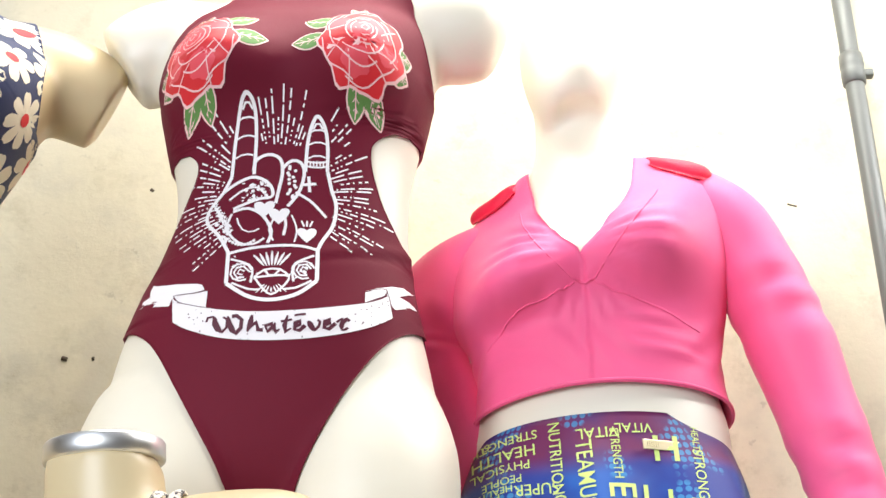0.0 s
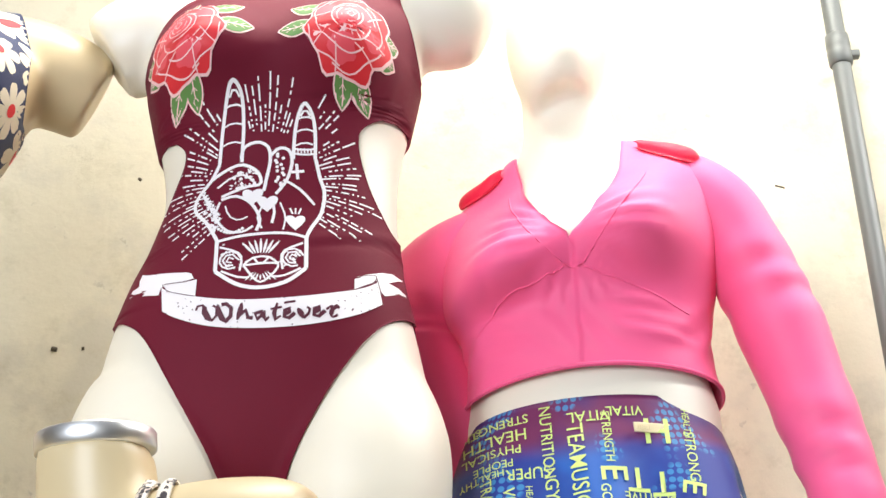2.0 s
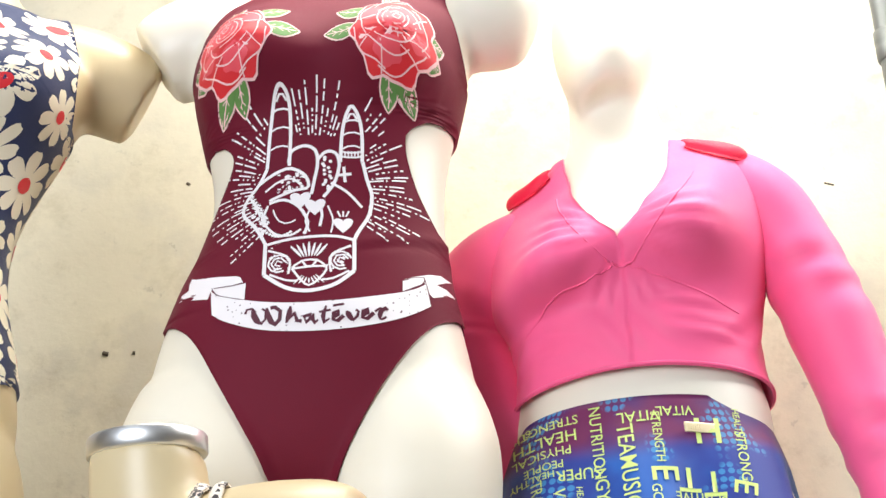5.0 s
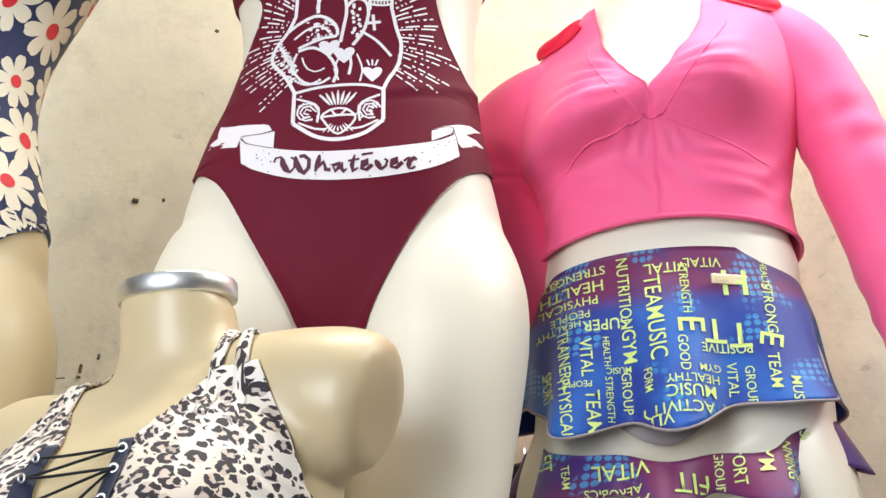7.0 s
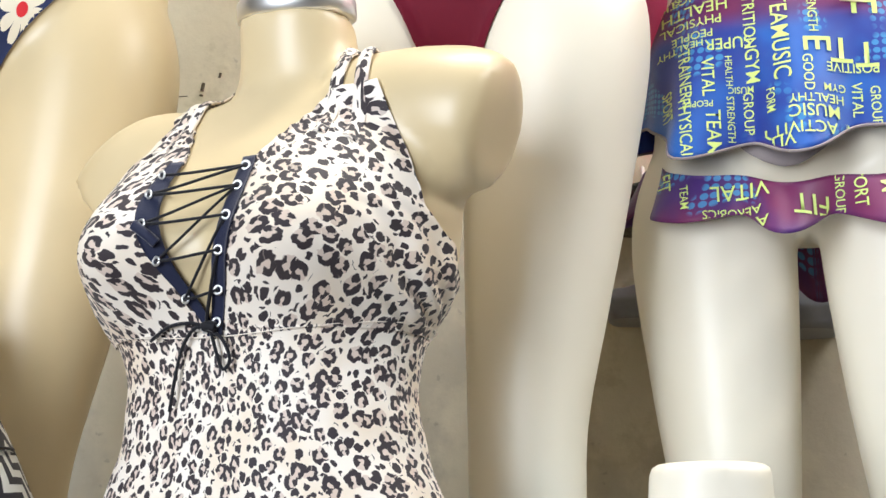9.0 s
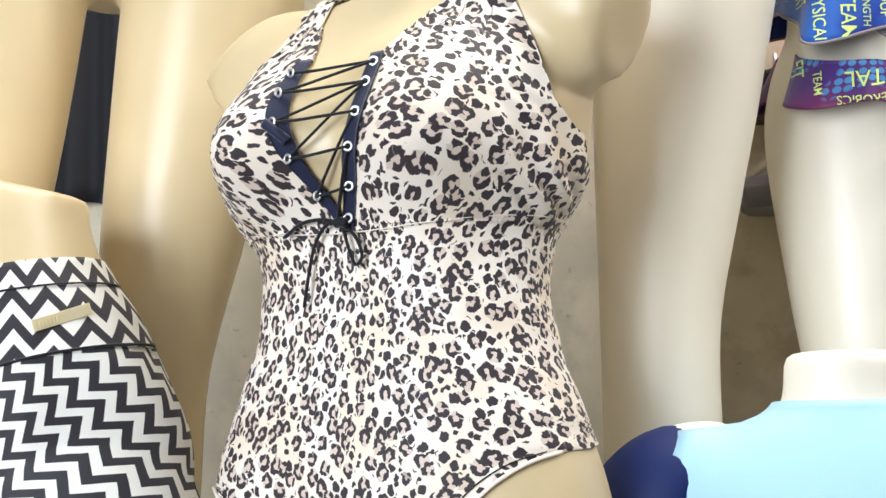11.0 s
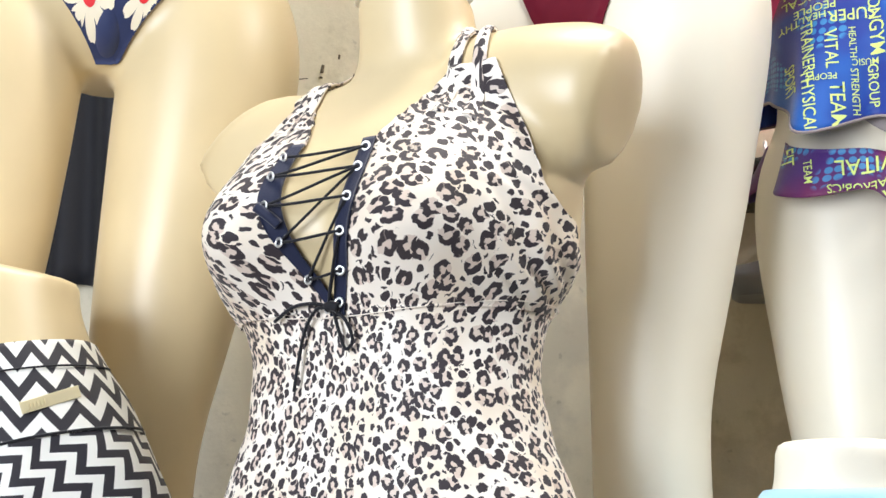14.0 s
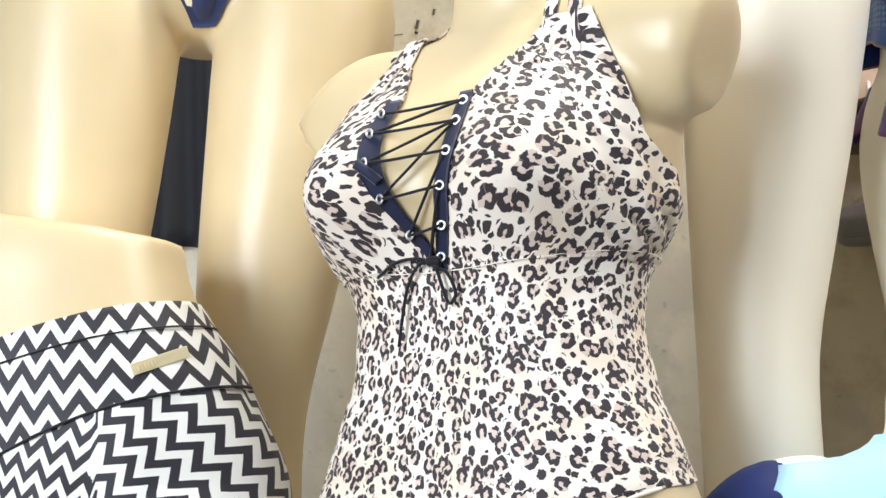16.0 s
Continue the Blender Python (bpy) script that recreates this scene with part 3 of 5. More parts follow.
cloth_grid(bm, collar, 48, 6, 0.003)
shoulder_tilt(bm)
part("collar", bm, CORAL, top, "coral red turned-out collar")
for sgn in (-1, 1):
    bm = bmesh.new()

    def lapel(u, v, lift):
        a = sgn * ((52 if sgn > 0 else 56) + (24 if sgn > 0 else 30) * u)
        leaf_w = (0.15 + 0.85 * math.sin(math.pi * min(1.0, u * 0.96 + 0.04)) ** 0.7)
        z = (0.566 if sgn > 0 else 0.556) - 0.026 * leaf_w * (1 - v) - 0.014 * u * u
        p = outer_hit(top_tree, M_PINK, a, z, 0.004 + 0.011 * math.sin(math.pi * v) * leaf_w + 0.003 * math.sin(9 * u + 1) * v + lift)
        return p + Vector((0, 0, 0.006 * v * leaf_w)), (u, v)
    cloth_grid(bm, lapel, 16, 10, 0.002)
    part("lapel", bm, CORAL, top, "coral red folded lapel")

# ---- two-tier skirt ----


def skirt_tier(z0, z1, wide, deep, wave, lobes, phase, uv0, flat=lambda v: v * v, rise=0.0):
    def fn(u, v, lift):
        a = 2 * math.pi * u
        z = z0 + (z1 - z0) * v
        g = v ** 1.5 if rise < 0.057 else 0.35 + 0.65 * v
        w = wave * g * math.sin(lobes * a + phase + 0.8 * math.sin(2 * a)) + wave * 0.4 * g * math.sin((lobes + 4) * a + 1.3)
        zz = z - 0.55 * w * flat(v) + 0.006 * math.sin(3 * a + phase) * flat(v) + rise * math.sin(a) ** 2 * flat(v)
        x = (ease(v, wide) + w + lift) * math.sin(a)
        y = -(ease(v, deep) + w + lift) * math.cos(a)
        return M_PINK @ Vector((x - 0.006, y, zz)), (a * 0.145 if a < math.pi else (a - 2 * math.pi) * 0.145, z + uv0)
    return fn


upper_tier = skirt_tier(0.266, 0.070, [(0, 0.124), (0.12, 0.137), (0.35, 0.150), (0.7, 0.156), (1, 0.164)], [(0, 0.092), (0.12, 0.097), (0.4, 0.112), (1, 0.134)], 0.017, 7, 0.6, 0.0, rise=0.056)
bm = bmesh.new()
cloth_grid(bm, upper_tier, 160, 30, 0.0018, True)
skirt = thing("sports_skirt", bm, SKIRT, "blue and purple sports skirt printed with lime words", "skirt")
bm = bmesh.new()
cloth_grid(bm, skirt_tier(0.040, -0.006, [(0, 0.150), (1, 0.164)], [(0, 0.120), (1, 0.136)], 0.019, 8, 2.2, 0.0, lambda v: 1.0, 0.058), 160, 10, 0.0018, True)
ruffle = part("lower_ruffle", bm, SKIRT, skirt)
bm = bmesh.new()


def lining(u, v, lift):
    a = radians(-24 + 38 * u)
    z = 0.115 - (0.050 - 0.022 * (2 * u - 1) ** 2) * v
    return M_PINK @ Vector(((0.136 + lift) * math.sin(a), -(0.098 + 0.004 * v * math.sin(9 * u) + lift) * math.cos(a), z)), (u, v)


cloth_grid(bm, lining, 30, 8, 0.0018)
part("underskirt", bm, LINING, skirt, "grey lining under the top tier")
skirt_tree = tree_of(skirt.data)
bm = bmesh.new()
edge = [upper_tier(k / 120, 1.0, 0.0)[0] for k in range(120)]
limb(bm, [(*p, 0.0016) for p in edge + edge[:1]], I4, n=6, k=1)
part("hem_binding", bm, LINING, skirt, "grey overlocked hem")

# ---- mannequin in the navy flowered swimsuit ----
M_NAVY = pose(-0.620, 1.42, 1.965, 0, 0, 22)
lean_n = lambda z: ease(z, [(0.0, 0.006), (0.15, 0.010), (0.3, 0.036), (0.42, 0.064), (0.5, 0.090)])
ROWS_N = [(z + (0.032 if z < -0.01 else 0.02 if z < 0.02 else 0.0), cx, cy, a * (0.8 if z < 0.02 else 1.0), f, b) for z, cx, cy, a, f, b in shifted(TORSO, lean_n)]


def navy_extra(bm, m):
    stump(bm, m, -1, 0.505, 0.06, 0.12)
    stump(bm, m, 1, 0.524, 0.20, 0.285, 0.056, 0.03)


navy_me = standing("mannequin", M_NAVY, [(0.103, 0.0, 0.048, 0.03, 0.05, 0.087, 0.775), (-0.103, 0.0, -0.125, -0.14, 0.05, 0.088, 0.775)], False, navy_extra, ROWS_N)
navy_tree = tree_of(navy_me)
form_thing("mannequin", navy_me, SKIN_WARM, "cream fibreglass mannequin wearing a navy daisy swimsuit")
spine_n = lambda z: (lean_n(z), 0.0)


def navy_half(z):
    if z < 0.14:
        a = front_angle(navy_tree, M_NAVY, spine_n, z, ease(z, [(0.0, 0.010), (0.025, 0.024), (0.06, 0.052), (0.10, 0.095), (0.125, 0.125), (0.14, 0.150)]))
        return (-a, a)
    if z < 0.43:
        a = ease(z, [(0.14, 85), (0.155, 120), (0.17, 178), (0.405, 178), (0.43, 88)])
        return (-a, a)
    w = ease(z, [(0.43, 0.134), (0.48, 0.118), (0.57, 0.100)])
    return (-min(80, front_angle(navy_tree, M_NAVY, spine_n, z, -w)), min(84, front_angle(navy_tree, M_NAVY, spine_n, z, w)))


bm = bmesh.new()
body_cloth(bm, navy_tree, M_NAVY, spine_n, (0.002, 0.57), navy_half, 0.0035, 80, 120)
navy = thing("swimsuit", bm, NAVY, "navy blue swimsuit printed with cream daisies", "swimsuit")
bm = bmesh.new()
limb(bm, [(0.006, -0.070, 0.050, 0.012), (0.006, -0.054, 0.022, 0.013), (0.006, -0.010, 0.010, 0.014), (0.006, 0.05, 0.016, 0.015), (0.006, 0.09, 0.05, 0.016)], M_NAVY, squash=0.8)
part("gusset", bm, NAVY, navy)

# ---- leopard torso form ----
M_LEO = pose(-0.298, 1.28, 1.365, 0, 0, -16)
S_L = 0.94
lean_l = lambda z: ease(z, [(0.35, 0.0), (0.5, 0.014), (0.6, 0.020)])
ROWS_L = [(z * S_L - (0.022 if z > 0.57 else 0.0), cx + lean_l(z), cy, a * interp(z, [(0.34, 1.0), (0.39, 1.09), (0.43, 1.06), (0.47, 0.98)]), f, b * 1.0) for z, cx, cy, a, f, b in TORSO]


def leo_extra(bm, m):
    for s in (-1, 1):
        limb(bm, [(s * 0.085, 0, 0.09, 0.07), (s * 0.088, 0, 0.02, 0.082), (s * 0.085, 0, -0.08, 0.076), (s * 0.085, 0, -0.175, 0.070)], m)
    limb(bm, [(0.07, 0.0, 0.502, 0.054), (0.12, 0.0, 0.503, 0.057), (0.165, 0.0, 0.498, 0.058), (0.188, 0.0, 0.494, 0.054), (0.196, 0.0, 0.492, 0.044), (0.199, 0.0, 0.491, 0.015)], m)
    stump(bm, m, -1, 0.482, 0.10, 0.152, 0.055, 0.035)


leo_me = standing("mannequin_torso", M_LEO, [], False, leo_extra, ROWS_L, (0.080, 0.386, 0.073, 0.062, 0.052))
leo_tree = tree_of(leo_me)
form_thing("mannequin_torso", leo_me, SKIN_WARM, "cream torso form wearing a leopard swimsuit", "mannequin")
spine_l = lambda z: (0.0, 0.0)


def leo_half(z):
    """The leg opening is pulled higher on one hip."""
    out = []
    for sgn, drop in ((-1, 0.0), (1, 0.024)):
        q = max(0.0, z - drop)
        w = ease(q, [(0.0, 0.035), (0.05, 0.065), (0.10, 0.100), (0.125, 0.130), (0.135, 0.150)])
        a = front_angle(leo_tree, M_LEO, spine_l, z, sgn * w) if q < 0.135 else ease(q, [(0.135, 85), (0.15, 125), (0.165, 178), (0.34, 178)])
        out.append(sgn * a)
    return tuple(out)


def leo_fold(a, z):
    d = math.degrees(a)
    g = 0.004 * math.exp(-((d - 84) / 14) ** 2 - ((z - 0.372) / 0.03) ** 2)
    g += 0.0032 * math.sin(d * 0.42 + 210 * (z - 0.37) + 2 * math.sin(90 * z)) * math.exp(-((d - 78) / 22) ** 2 - ((z - 0.375) / 0.05) ** 2)
    g += 0.0010 * math.sin(110 * z + 3 * a) * math.exp(-((z - 0.26) / 0.05) ** 2)
    return g


bm = bmesh.new()
body_cloth(bm, leo_tree, M_LEO, spine_l, (0.0, 0.330), leo_half, 0.003, 96, 90, fold=leo_fold)
leo = thing("swimsuit", bm, LEOPARD, "leopard print halter swimsuit with laced plunging front", "swimsuit")
LEO_INNER = [(0.330, 2.5), (0.345, 6), (0.37, 11), (0.41, 15.5), (0.455, 19)]


def cup_range(sgn):
    def half(z):
        side = 1.0 if sgn > 0 else 0.86
        a = ease(z, LEO_INNER) if z <= 0.455 else front_angle(leo_tree, M_LEO, spine_l, z, sgn * ease(z, [(0.455, 0.030), (0.48, 0.046), (0.505, 0.066), (0.535, 0.086)] if sgn > 0 else [(0.455, 0.025), (0.48, 0.033), (0.505, 0.044), (0.535, 0.054)]))
        if z > 0.455:
            a = max(a, 19 if sgn > 0 else 16)
        b = ease(z, [(0.330, 178), (0.345, 150), (0.36, 116), (0.372, 102), (0.385, 92)]) if z < 0.385 else min(92, front_angle(leo_tree, M_LEO, spine_l, z, sgn * side * ease(z, [(0.385, 0.158), (0.43, 0.148), (0.46, 0.140), (0.49, 0.129), (0.515, 0.118), (0.535, 0.108)])))
        if z > 0.47:
            b = min(b, a + interp(z, [(0.47, 44), (0.535, 14)]))
        if sgn < 0 and z > 0.42:
            b = min(b, a + interp(z, [(0.42, 70), (0.45, 44), (0.475, 27), (0.505, 15), (0.535, 8)]))
        b = max(b, a + 4)
        return (a, b) if sgn > 0 else (-b, -a)
    return half


for sgn in (1, -1):
    bm = bmesh.new()
    half = cup_range(sgn)

    def cup_fold(a, z):
        d = abs(math.degrees(a))
        g = leo_fold(a if sgn > 0 else -a, z)
        g += 0.0018 * math.sin(d * 0.9) * math.exp(-((z - 0.50) / 0.03) ** 2)
        g += 0.004 * math.exp(-((z - 0.345) / 0.02) ** 2) * math.exp(-((d - 40) / 30) ** 2)
        return g
    body_cloth(bm, leo_tree, M_LEO, spine_l, (0.330, 0.520), half, 0.0035, 60, 90, fold=cup_fold)
    part("cup", bm, LEOPARD, leo)
leo_bvh = tree_of(leo.data)
cup_trees = [tree_of(o.data) for o in leo.children]
bm = bmesh.new()
tube(bm, [wrap_point(leo_tree, M_LEO, 0, 0, 0.331 - 0.006 * math.cos(radians(a) * 2), radians(a), 0.0055) for a in range(-120, 125, 6)], 0.0005, 6)
part("underbust_seam", bm, LEOPARD, leo)
# stitched leg openings
for sgn in (1, -1):
    for inset, r, mat in ((0.4, 0.0016, LEOPARD), (5.0, 0.0005, CORD)):
        bm = bmesh.new()
        pts = []
        for k in range(26):
            z = (0.026 if sgn > 0 else 0.002) + 0.132 * k / 25
            a = abs(leo_half(z)[1 if sgn > 0 else 0]) - inset
            pts.append(wrap_point(leo_tree, M_LEO, 0, 0, z, sgn * radians(a), 0.0042))
        tube(bm, pts, r, 6)
        part("leg_binding" if inset < 1 else "stitching", bm, mat, leo)
# the halter ties run over the shoulder to the back of the neck in two strands
for sgn in (1, -1):
    for k in (0, 1):
        bm = bmesh.new()

        def tie(u, v, lift):
            x = sgn * ((0.106 - 0.026 * k * (1 - 0.5 * v)) * (1.0 if sgn > 0 else 0.60) - 0.022 * v ** 1.5 + (u - 0.5) * 0.012)
            y = -0.080 + 0.088 * v
            o = M_LEO @ Vector((x, y, 0.72))
            hit, nrm, _, _ = leo_tree.ray_cast(o, Vector((0, 0, -1)), 0.5)
            p = hit if hit is not None else o - Vector((0, 0, 0.2))
            p.z = min(p.z, 1.365 + 0.560)
            nrm = Vector((0, -0.35, 1)).normalized()
            return p + nrm * (0.0045 + 0.0022 * math.sin(math.pi * u) + lift), (0.37 * k + 0.11 + u * 0.016, 0.03 + v * 0.13)
        cloth_grid(bm, tie, 4, 24, 0.002)
        part("halter_strap", bm, LEOPARD, leo)


def leo_at(a, z, off):
    return wrap_point(leo_tree, M_LEO, 0, 0, z, radians(a), off)


def lace_edge(sgn, z):
    return sgn * (ease(z, LEO_INNER) - 1.5)


for sgn in (1, -1):
    bm = bmesh.new()

    def facing(u, v, lift):
        z = 0.326 + 0.132 * v
        a = lace_edge(sgn, z) + sgn * (u - 0.45) * (6.5 if sgn > 0 else 5.0)
        return leo_at(a, z, 0.0062 + lift), (u, v)
    cloth_grid(bm, facing, 6, 40, 0.0016)
    part("lace_facing", bm, BAND_NAVY, leo, "dark navy facing strip")
EYES = [0.336, 0.358, 0.382, 0.406, 0.430, 0.448]


def ring_at(p, n, r, w):
    bm = bmesh.new()
    q = n.to_track_quat("Z", "Y").to_matrix().to_4x4()
    rings = []
    for i in range(16):
        t = 2 * math.pi * i / 16
        rings.append([Matrix.Translation(p) @ q @ Vector(((r + w * math.cos(s)) * math.cos(t), (r + w * math.cos(s)) * math.sin(t), w * 0.8 * math.sin(s))) for s in (2 * math.pi * j / 6 for j in range(6))])
    skin_rings(bm, rings + rings[:1], False)
    return bm


holes = {}
for sgn in (1, -1):
    for k, z in enumerate(EYES):
        p = leo_at(lace_edge(sgn, z) + sgn * 0.8, z - (0.004 if sgn < 0 else 0), 0.0080)
        n = (p - M_LEO @ Vector((0, 0.02, z))).normalized()
        holes[sgn, k] = p
        part("eyelet", ring_at(p, n, 0.0031, 0.0011), STEEL, leo, "small silver eyelet")
laces = [((1, 5), (-1, 4)), ((1, 4), (-1, 4)), ((1, 5), (-1, 5)), ((1, 4), (-1, 3)), ((1, 3), (-1, 3)), ((1, 4), (-1, 2)), ((1, 3), (-1, 1)), ((1, 2), (-1, 2)), ((1, 2), (-1, 0)), ((1, 1), (-1, 1)), ((1, 0), (-1, 0)), ((1, 3), (-1, 0))]
for a, b in laces:
    p, q = holes[a], holes[b]
    n = (M_LEO.to_3x3() @ Vector((0, -1, 0))).normalized()
    bm = bmesh.new()
    tube(bm, [p, p.lerp(q, 0.3) + n * 0.002 - Vector((0, 0, 0.001)), p.lerp(q, 0.7) + n * 0.002 - Vector((0, 0, 0.0015)), q], 0.0012, 6)
    part("lace", bm, CORD, leo)
bm = bmesh.new()
tube(bm, [leo_at(a, z, 0.0085) for a, z in ((-16, 0.402), (-13, 0.395), (-11, 0.389))], 0.0042, 8)
part("facing_fold", bm, BAND_NAVY, leo)
bm = bmesh.new()
tube(bm, [leo_at(a, z, 0.011) for a, z in ((-3, 0.333), (0, 0.334), (3, 0.332))], 0.0040, 8)
part("knot", bm, CORD, leo)
for pts in ([(0, 0.332), (-9, 0.337), (-20, 0.336), (-32, 0.327)], [(0, 0.331), (-8, 0.333), (-17, 0.318), (-23, 0.295), (-26, 0.270)],
            [(0, 0.331), (6, 0.322), (9, 0.307), (5, 0.300), (2, 0.312), (0, 0.331)], [(-3, 0.332), (0, 0.336), (3, 0.332), (0, 0.329), (-3, 0.332)]):
    bm = bmesh.new()
    tube(bm, [leo_at(a, z, 0.010) for a, z in pts], 0.0014, 6)
    part("lace", bm, CORD, leo)

# ---- chevron shorts form ----
M_CHEV = pose(-0.672, 1.25, 1.44, 0, 0, 8)
bm = bmesh.new()
CH = [(z, 0, cy, a * interp(z, [(0.05, 1.14), (0.15, 1.06), (0.30, 0.90)]), f * 1.1, b * 1.05) for z, cx, cy, a, f, b in TORSO[:8]] + [(0.318, 0, 0, 0.108, 0.080, 0.076)]
torso(bm, CH, M_CHEV)
for v in bm.verts:
    k = min(1.0, max(0.0, (v.co.z - 1.64) / 0.11))
    v.co.z -= k * 0.16 * (v.co.x + 0.70)
for s in (-1, 1):
    limb(bm, [(s * 0.09, 0, 0.10, 0.075), (s * 0.10, 0, 0.02, 0.098), (s * 0.10, 0, -0.10, 0.090), (s * 0.10, 0, -0.248, 0.08)], M_CHEV)
chev_me = fused("hip_form", bm, 0.007, 5)
chev_tree = tree_of(chev_me)
form_thing("hip_form", chev_me, SKIN_WARM, "cream hip form cut at the waist wearing chevron shorts", "mannequin")


def chev_piece(z0, z1, slope, turn, off, nv, flare):
    def fn(u, v, lift):
        a = -math.pi + 2 * math.pi * u
        z = z0 + (z1 - z0) * v
        s0 = math.sin(a)
        z += slope[0] * s0 * (1 - v) + slope[1] * s0 * v - 0.012 * (1 - v) * (1 - abs(s0)) * (1 if flare else 0)
        f = flare * (1 - v) * (0.5 + 0.5 * math.sin(5 * a + 0.5)) + (0.003 * math.exp(-((a - 0.8) / 0.12) ** 2) if flare else 0.0) + 0.0015 * math.sin(9 * a + 60 * z) * (1 if flare else 0.3)
        U, V = a * 0.14, z
        if turn:
            k = 1.0 if a > 0.60 else 0.30
            c, sn = math.cos(turn * k), math.sin(turn * k)
            U, V = (U - 0.11) * 1.25, (V - 0.10) * 1.25
            U, V = U * c - V * sn + 0.11, U * sn + V * c + 0.10
        return wrap_point(chev_tree, M_CHEV, 0, 0, z, a, off + f + lift), (U, V)
    bm = bmesh.new()
    cloth_grid(bm, fn, 140, nv, 0.0018, True)
    return bm


chev = thing("shorts", chev_piece(0.122, 0.214, (0.050, 0.030), 0.0, 0.0045, 20, 0.0), CHEVRON, "black and white chevron high-waist shorts", "shorts")
part("leg_panel", chev_piece(0.000, 0.124, (0.0, 0.050), 0.80, 0.0035, 40, 0.018), CHEVRON, chev)
bm = bmesh.new()
tube(bm, [wrap_point(chev_tree, M_CHEV, 0, 0, 0.192 + 0.030 * math.sin(radians(a)), radians(a), 0.006) for a in range(-90, 91, 6)], 0.0008, 6)
part("waist_stitching", bm, CORD, chev)
bm = bmesh.new()
tube(bm, [wrap_point(chev_tree, M_CHEV, 0, 0, 0.123 + 0.050 * math.sin(radians(a)), radians(a), 0.006) for a in range(-90, 91, 6)], 0.0012, 6)
part("yoke_seam", bm, CORD, chev)


def metal_tag(parent, p, along, out, w, h):
    """A thin curved plate with worn raised marks."""
    along = along.normalized()
    up = out.cross(along).normalized()
    q = Matrix((along, up, out.normalized())).transposed().to_4x4()
    bm = bmesh.new()
    box(bm, -w / 2, w / 2, -h / 2, h / 2, -0.001, 0.001, 0.0008)
    for k in range(6):
        box(bm, -w * 0.4 + k * w * 0.06, -w * 0.4 + k * w * 0.06 + w * 0.03, -h * 0.25, h * 0.25, 0.0009, 0.0016)
    bmesh.ops.transform(bm, matrix=Matrix.Translation(p) @ q, verts=bm.verts)
    return part("metal_tag", bm, BRASS, parent, "pale gold metal tag", smooth=False)


p0 = wrap_point(chev_tree, M_CHEV, 0, 0, 0.180, radians(44), 0.008)
p1 = wrap_point(chev_tree, M_CHEV, 0, 0, 0.200, radians(68), 0.008)
metal_tag(chev, (p0 + p1) / 2 + Vector((0.001, -0.003, 0)), p1 - p0, Vector((0.72, -0.69, 0)), 0.050, 0.0095)

# ---- blue shirt form ----
M_SHIRT = pose(0.045, 1.35, 1.19, 0, 0, 0)
bm = bmesh.new()
torso(bm, [(0.0, 0, 0, 0.12, 0.08, 0.08), (0.08, 0, 0, 0.118, 0.08, 0.08), (0.18, 0, 0, 0.13, 0.085, 0.085), (0.26, 0, 0, 0.145, 0.085, 0.085), (0.31, 0, 0, 0.148, 0.072, 0.08), (0.345, 0, 0, 0.10, 0.058, 0.066), (0.362, 0, 0, 0.062, 0.05, 0.055), (0.378, 0, 0, 0.051, 0.047, 0.05), (0.412, 0, -0.004, 0.049, 0.046, 0.048)], M_SHIRT)
for s in (-1, 1):
    limb(bm, [(s * 0.09, 0, 0.315, 0.045), (s * 0.135, 0, 0.305, 0.05), (s * 0.17, 0, 0.26, 0.046), (s * 0.185, 0, 0.20, 0.042)], M_SHIRT)
shirt_me = fused("mannequin_torso", bm, 0.007, 3)
shirt_tree = tree_of(shirt_me)
form_thing("mannequin_torso", shirt_me, SKIN_PALE, "pale glossy torso form wearing a blue swim shirt", "mannequin")

sh_spine = lambda z: (0.0, 0.0)
bm = bmesh.new()


def shirt_half(z):
    a = 90.0 if z < 0.17 else front_angle(shirt_tree, M_SHIRT, sh_spine, z, interp(z, [(0.17, 0.150), (0.24, 0.146), (0.30, 0.144), (0.34, 0.128)]))
    return (-a, a)


for mid in (0, 180):
    body_cloth(bm, shirt_tree, M_SHIRT, sh_spine, (0.02, 0.372), shirt_half, 0.006, 64, 60, mid=mid)
shirt = thing("swim_shirt", bm, SKY_BLUE, "light blue swim shirt with navy shoulder panels", "shirt")
for sgn in (-1, 1):
    SL = [(sgn * 0.116, 0, 0.294, 0.046), (sgn * 0.134, 0, 0.298, 0.060), (sgn * 0.166, 0, 0.262, 0.060), (sgn * 0.186, 0, 0.20, 0.056)]
    bm = bmesh.new()
    limb(bm, SL, M_SHIRT, n=32, k=8)
    part("sleeve", bm, DEEP_NAVY, shirt, "deep navy short sleeve")
    bm = bmesh.new()
    tube(bm, [M_SHIRT @ Vector((sgn * (abs(x) + 0.86 * r), -0.40 * r, z + 0.32 * r)) for x, y, z, r in resample(SL, 9)[2:]], 0.0052, 10)
    part("piping", bm, TEAL, shirt, "teal stripe along the sleeve")

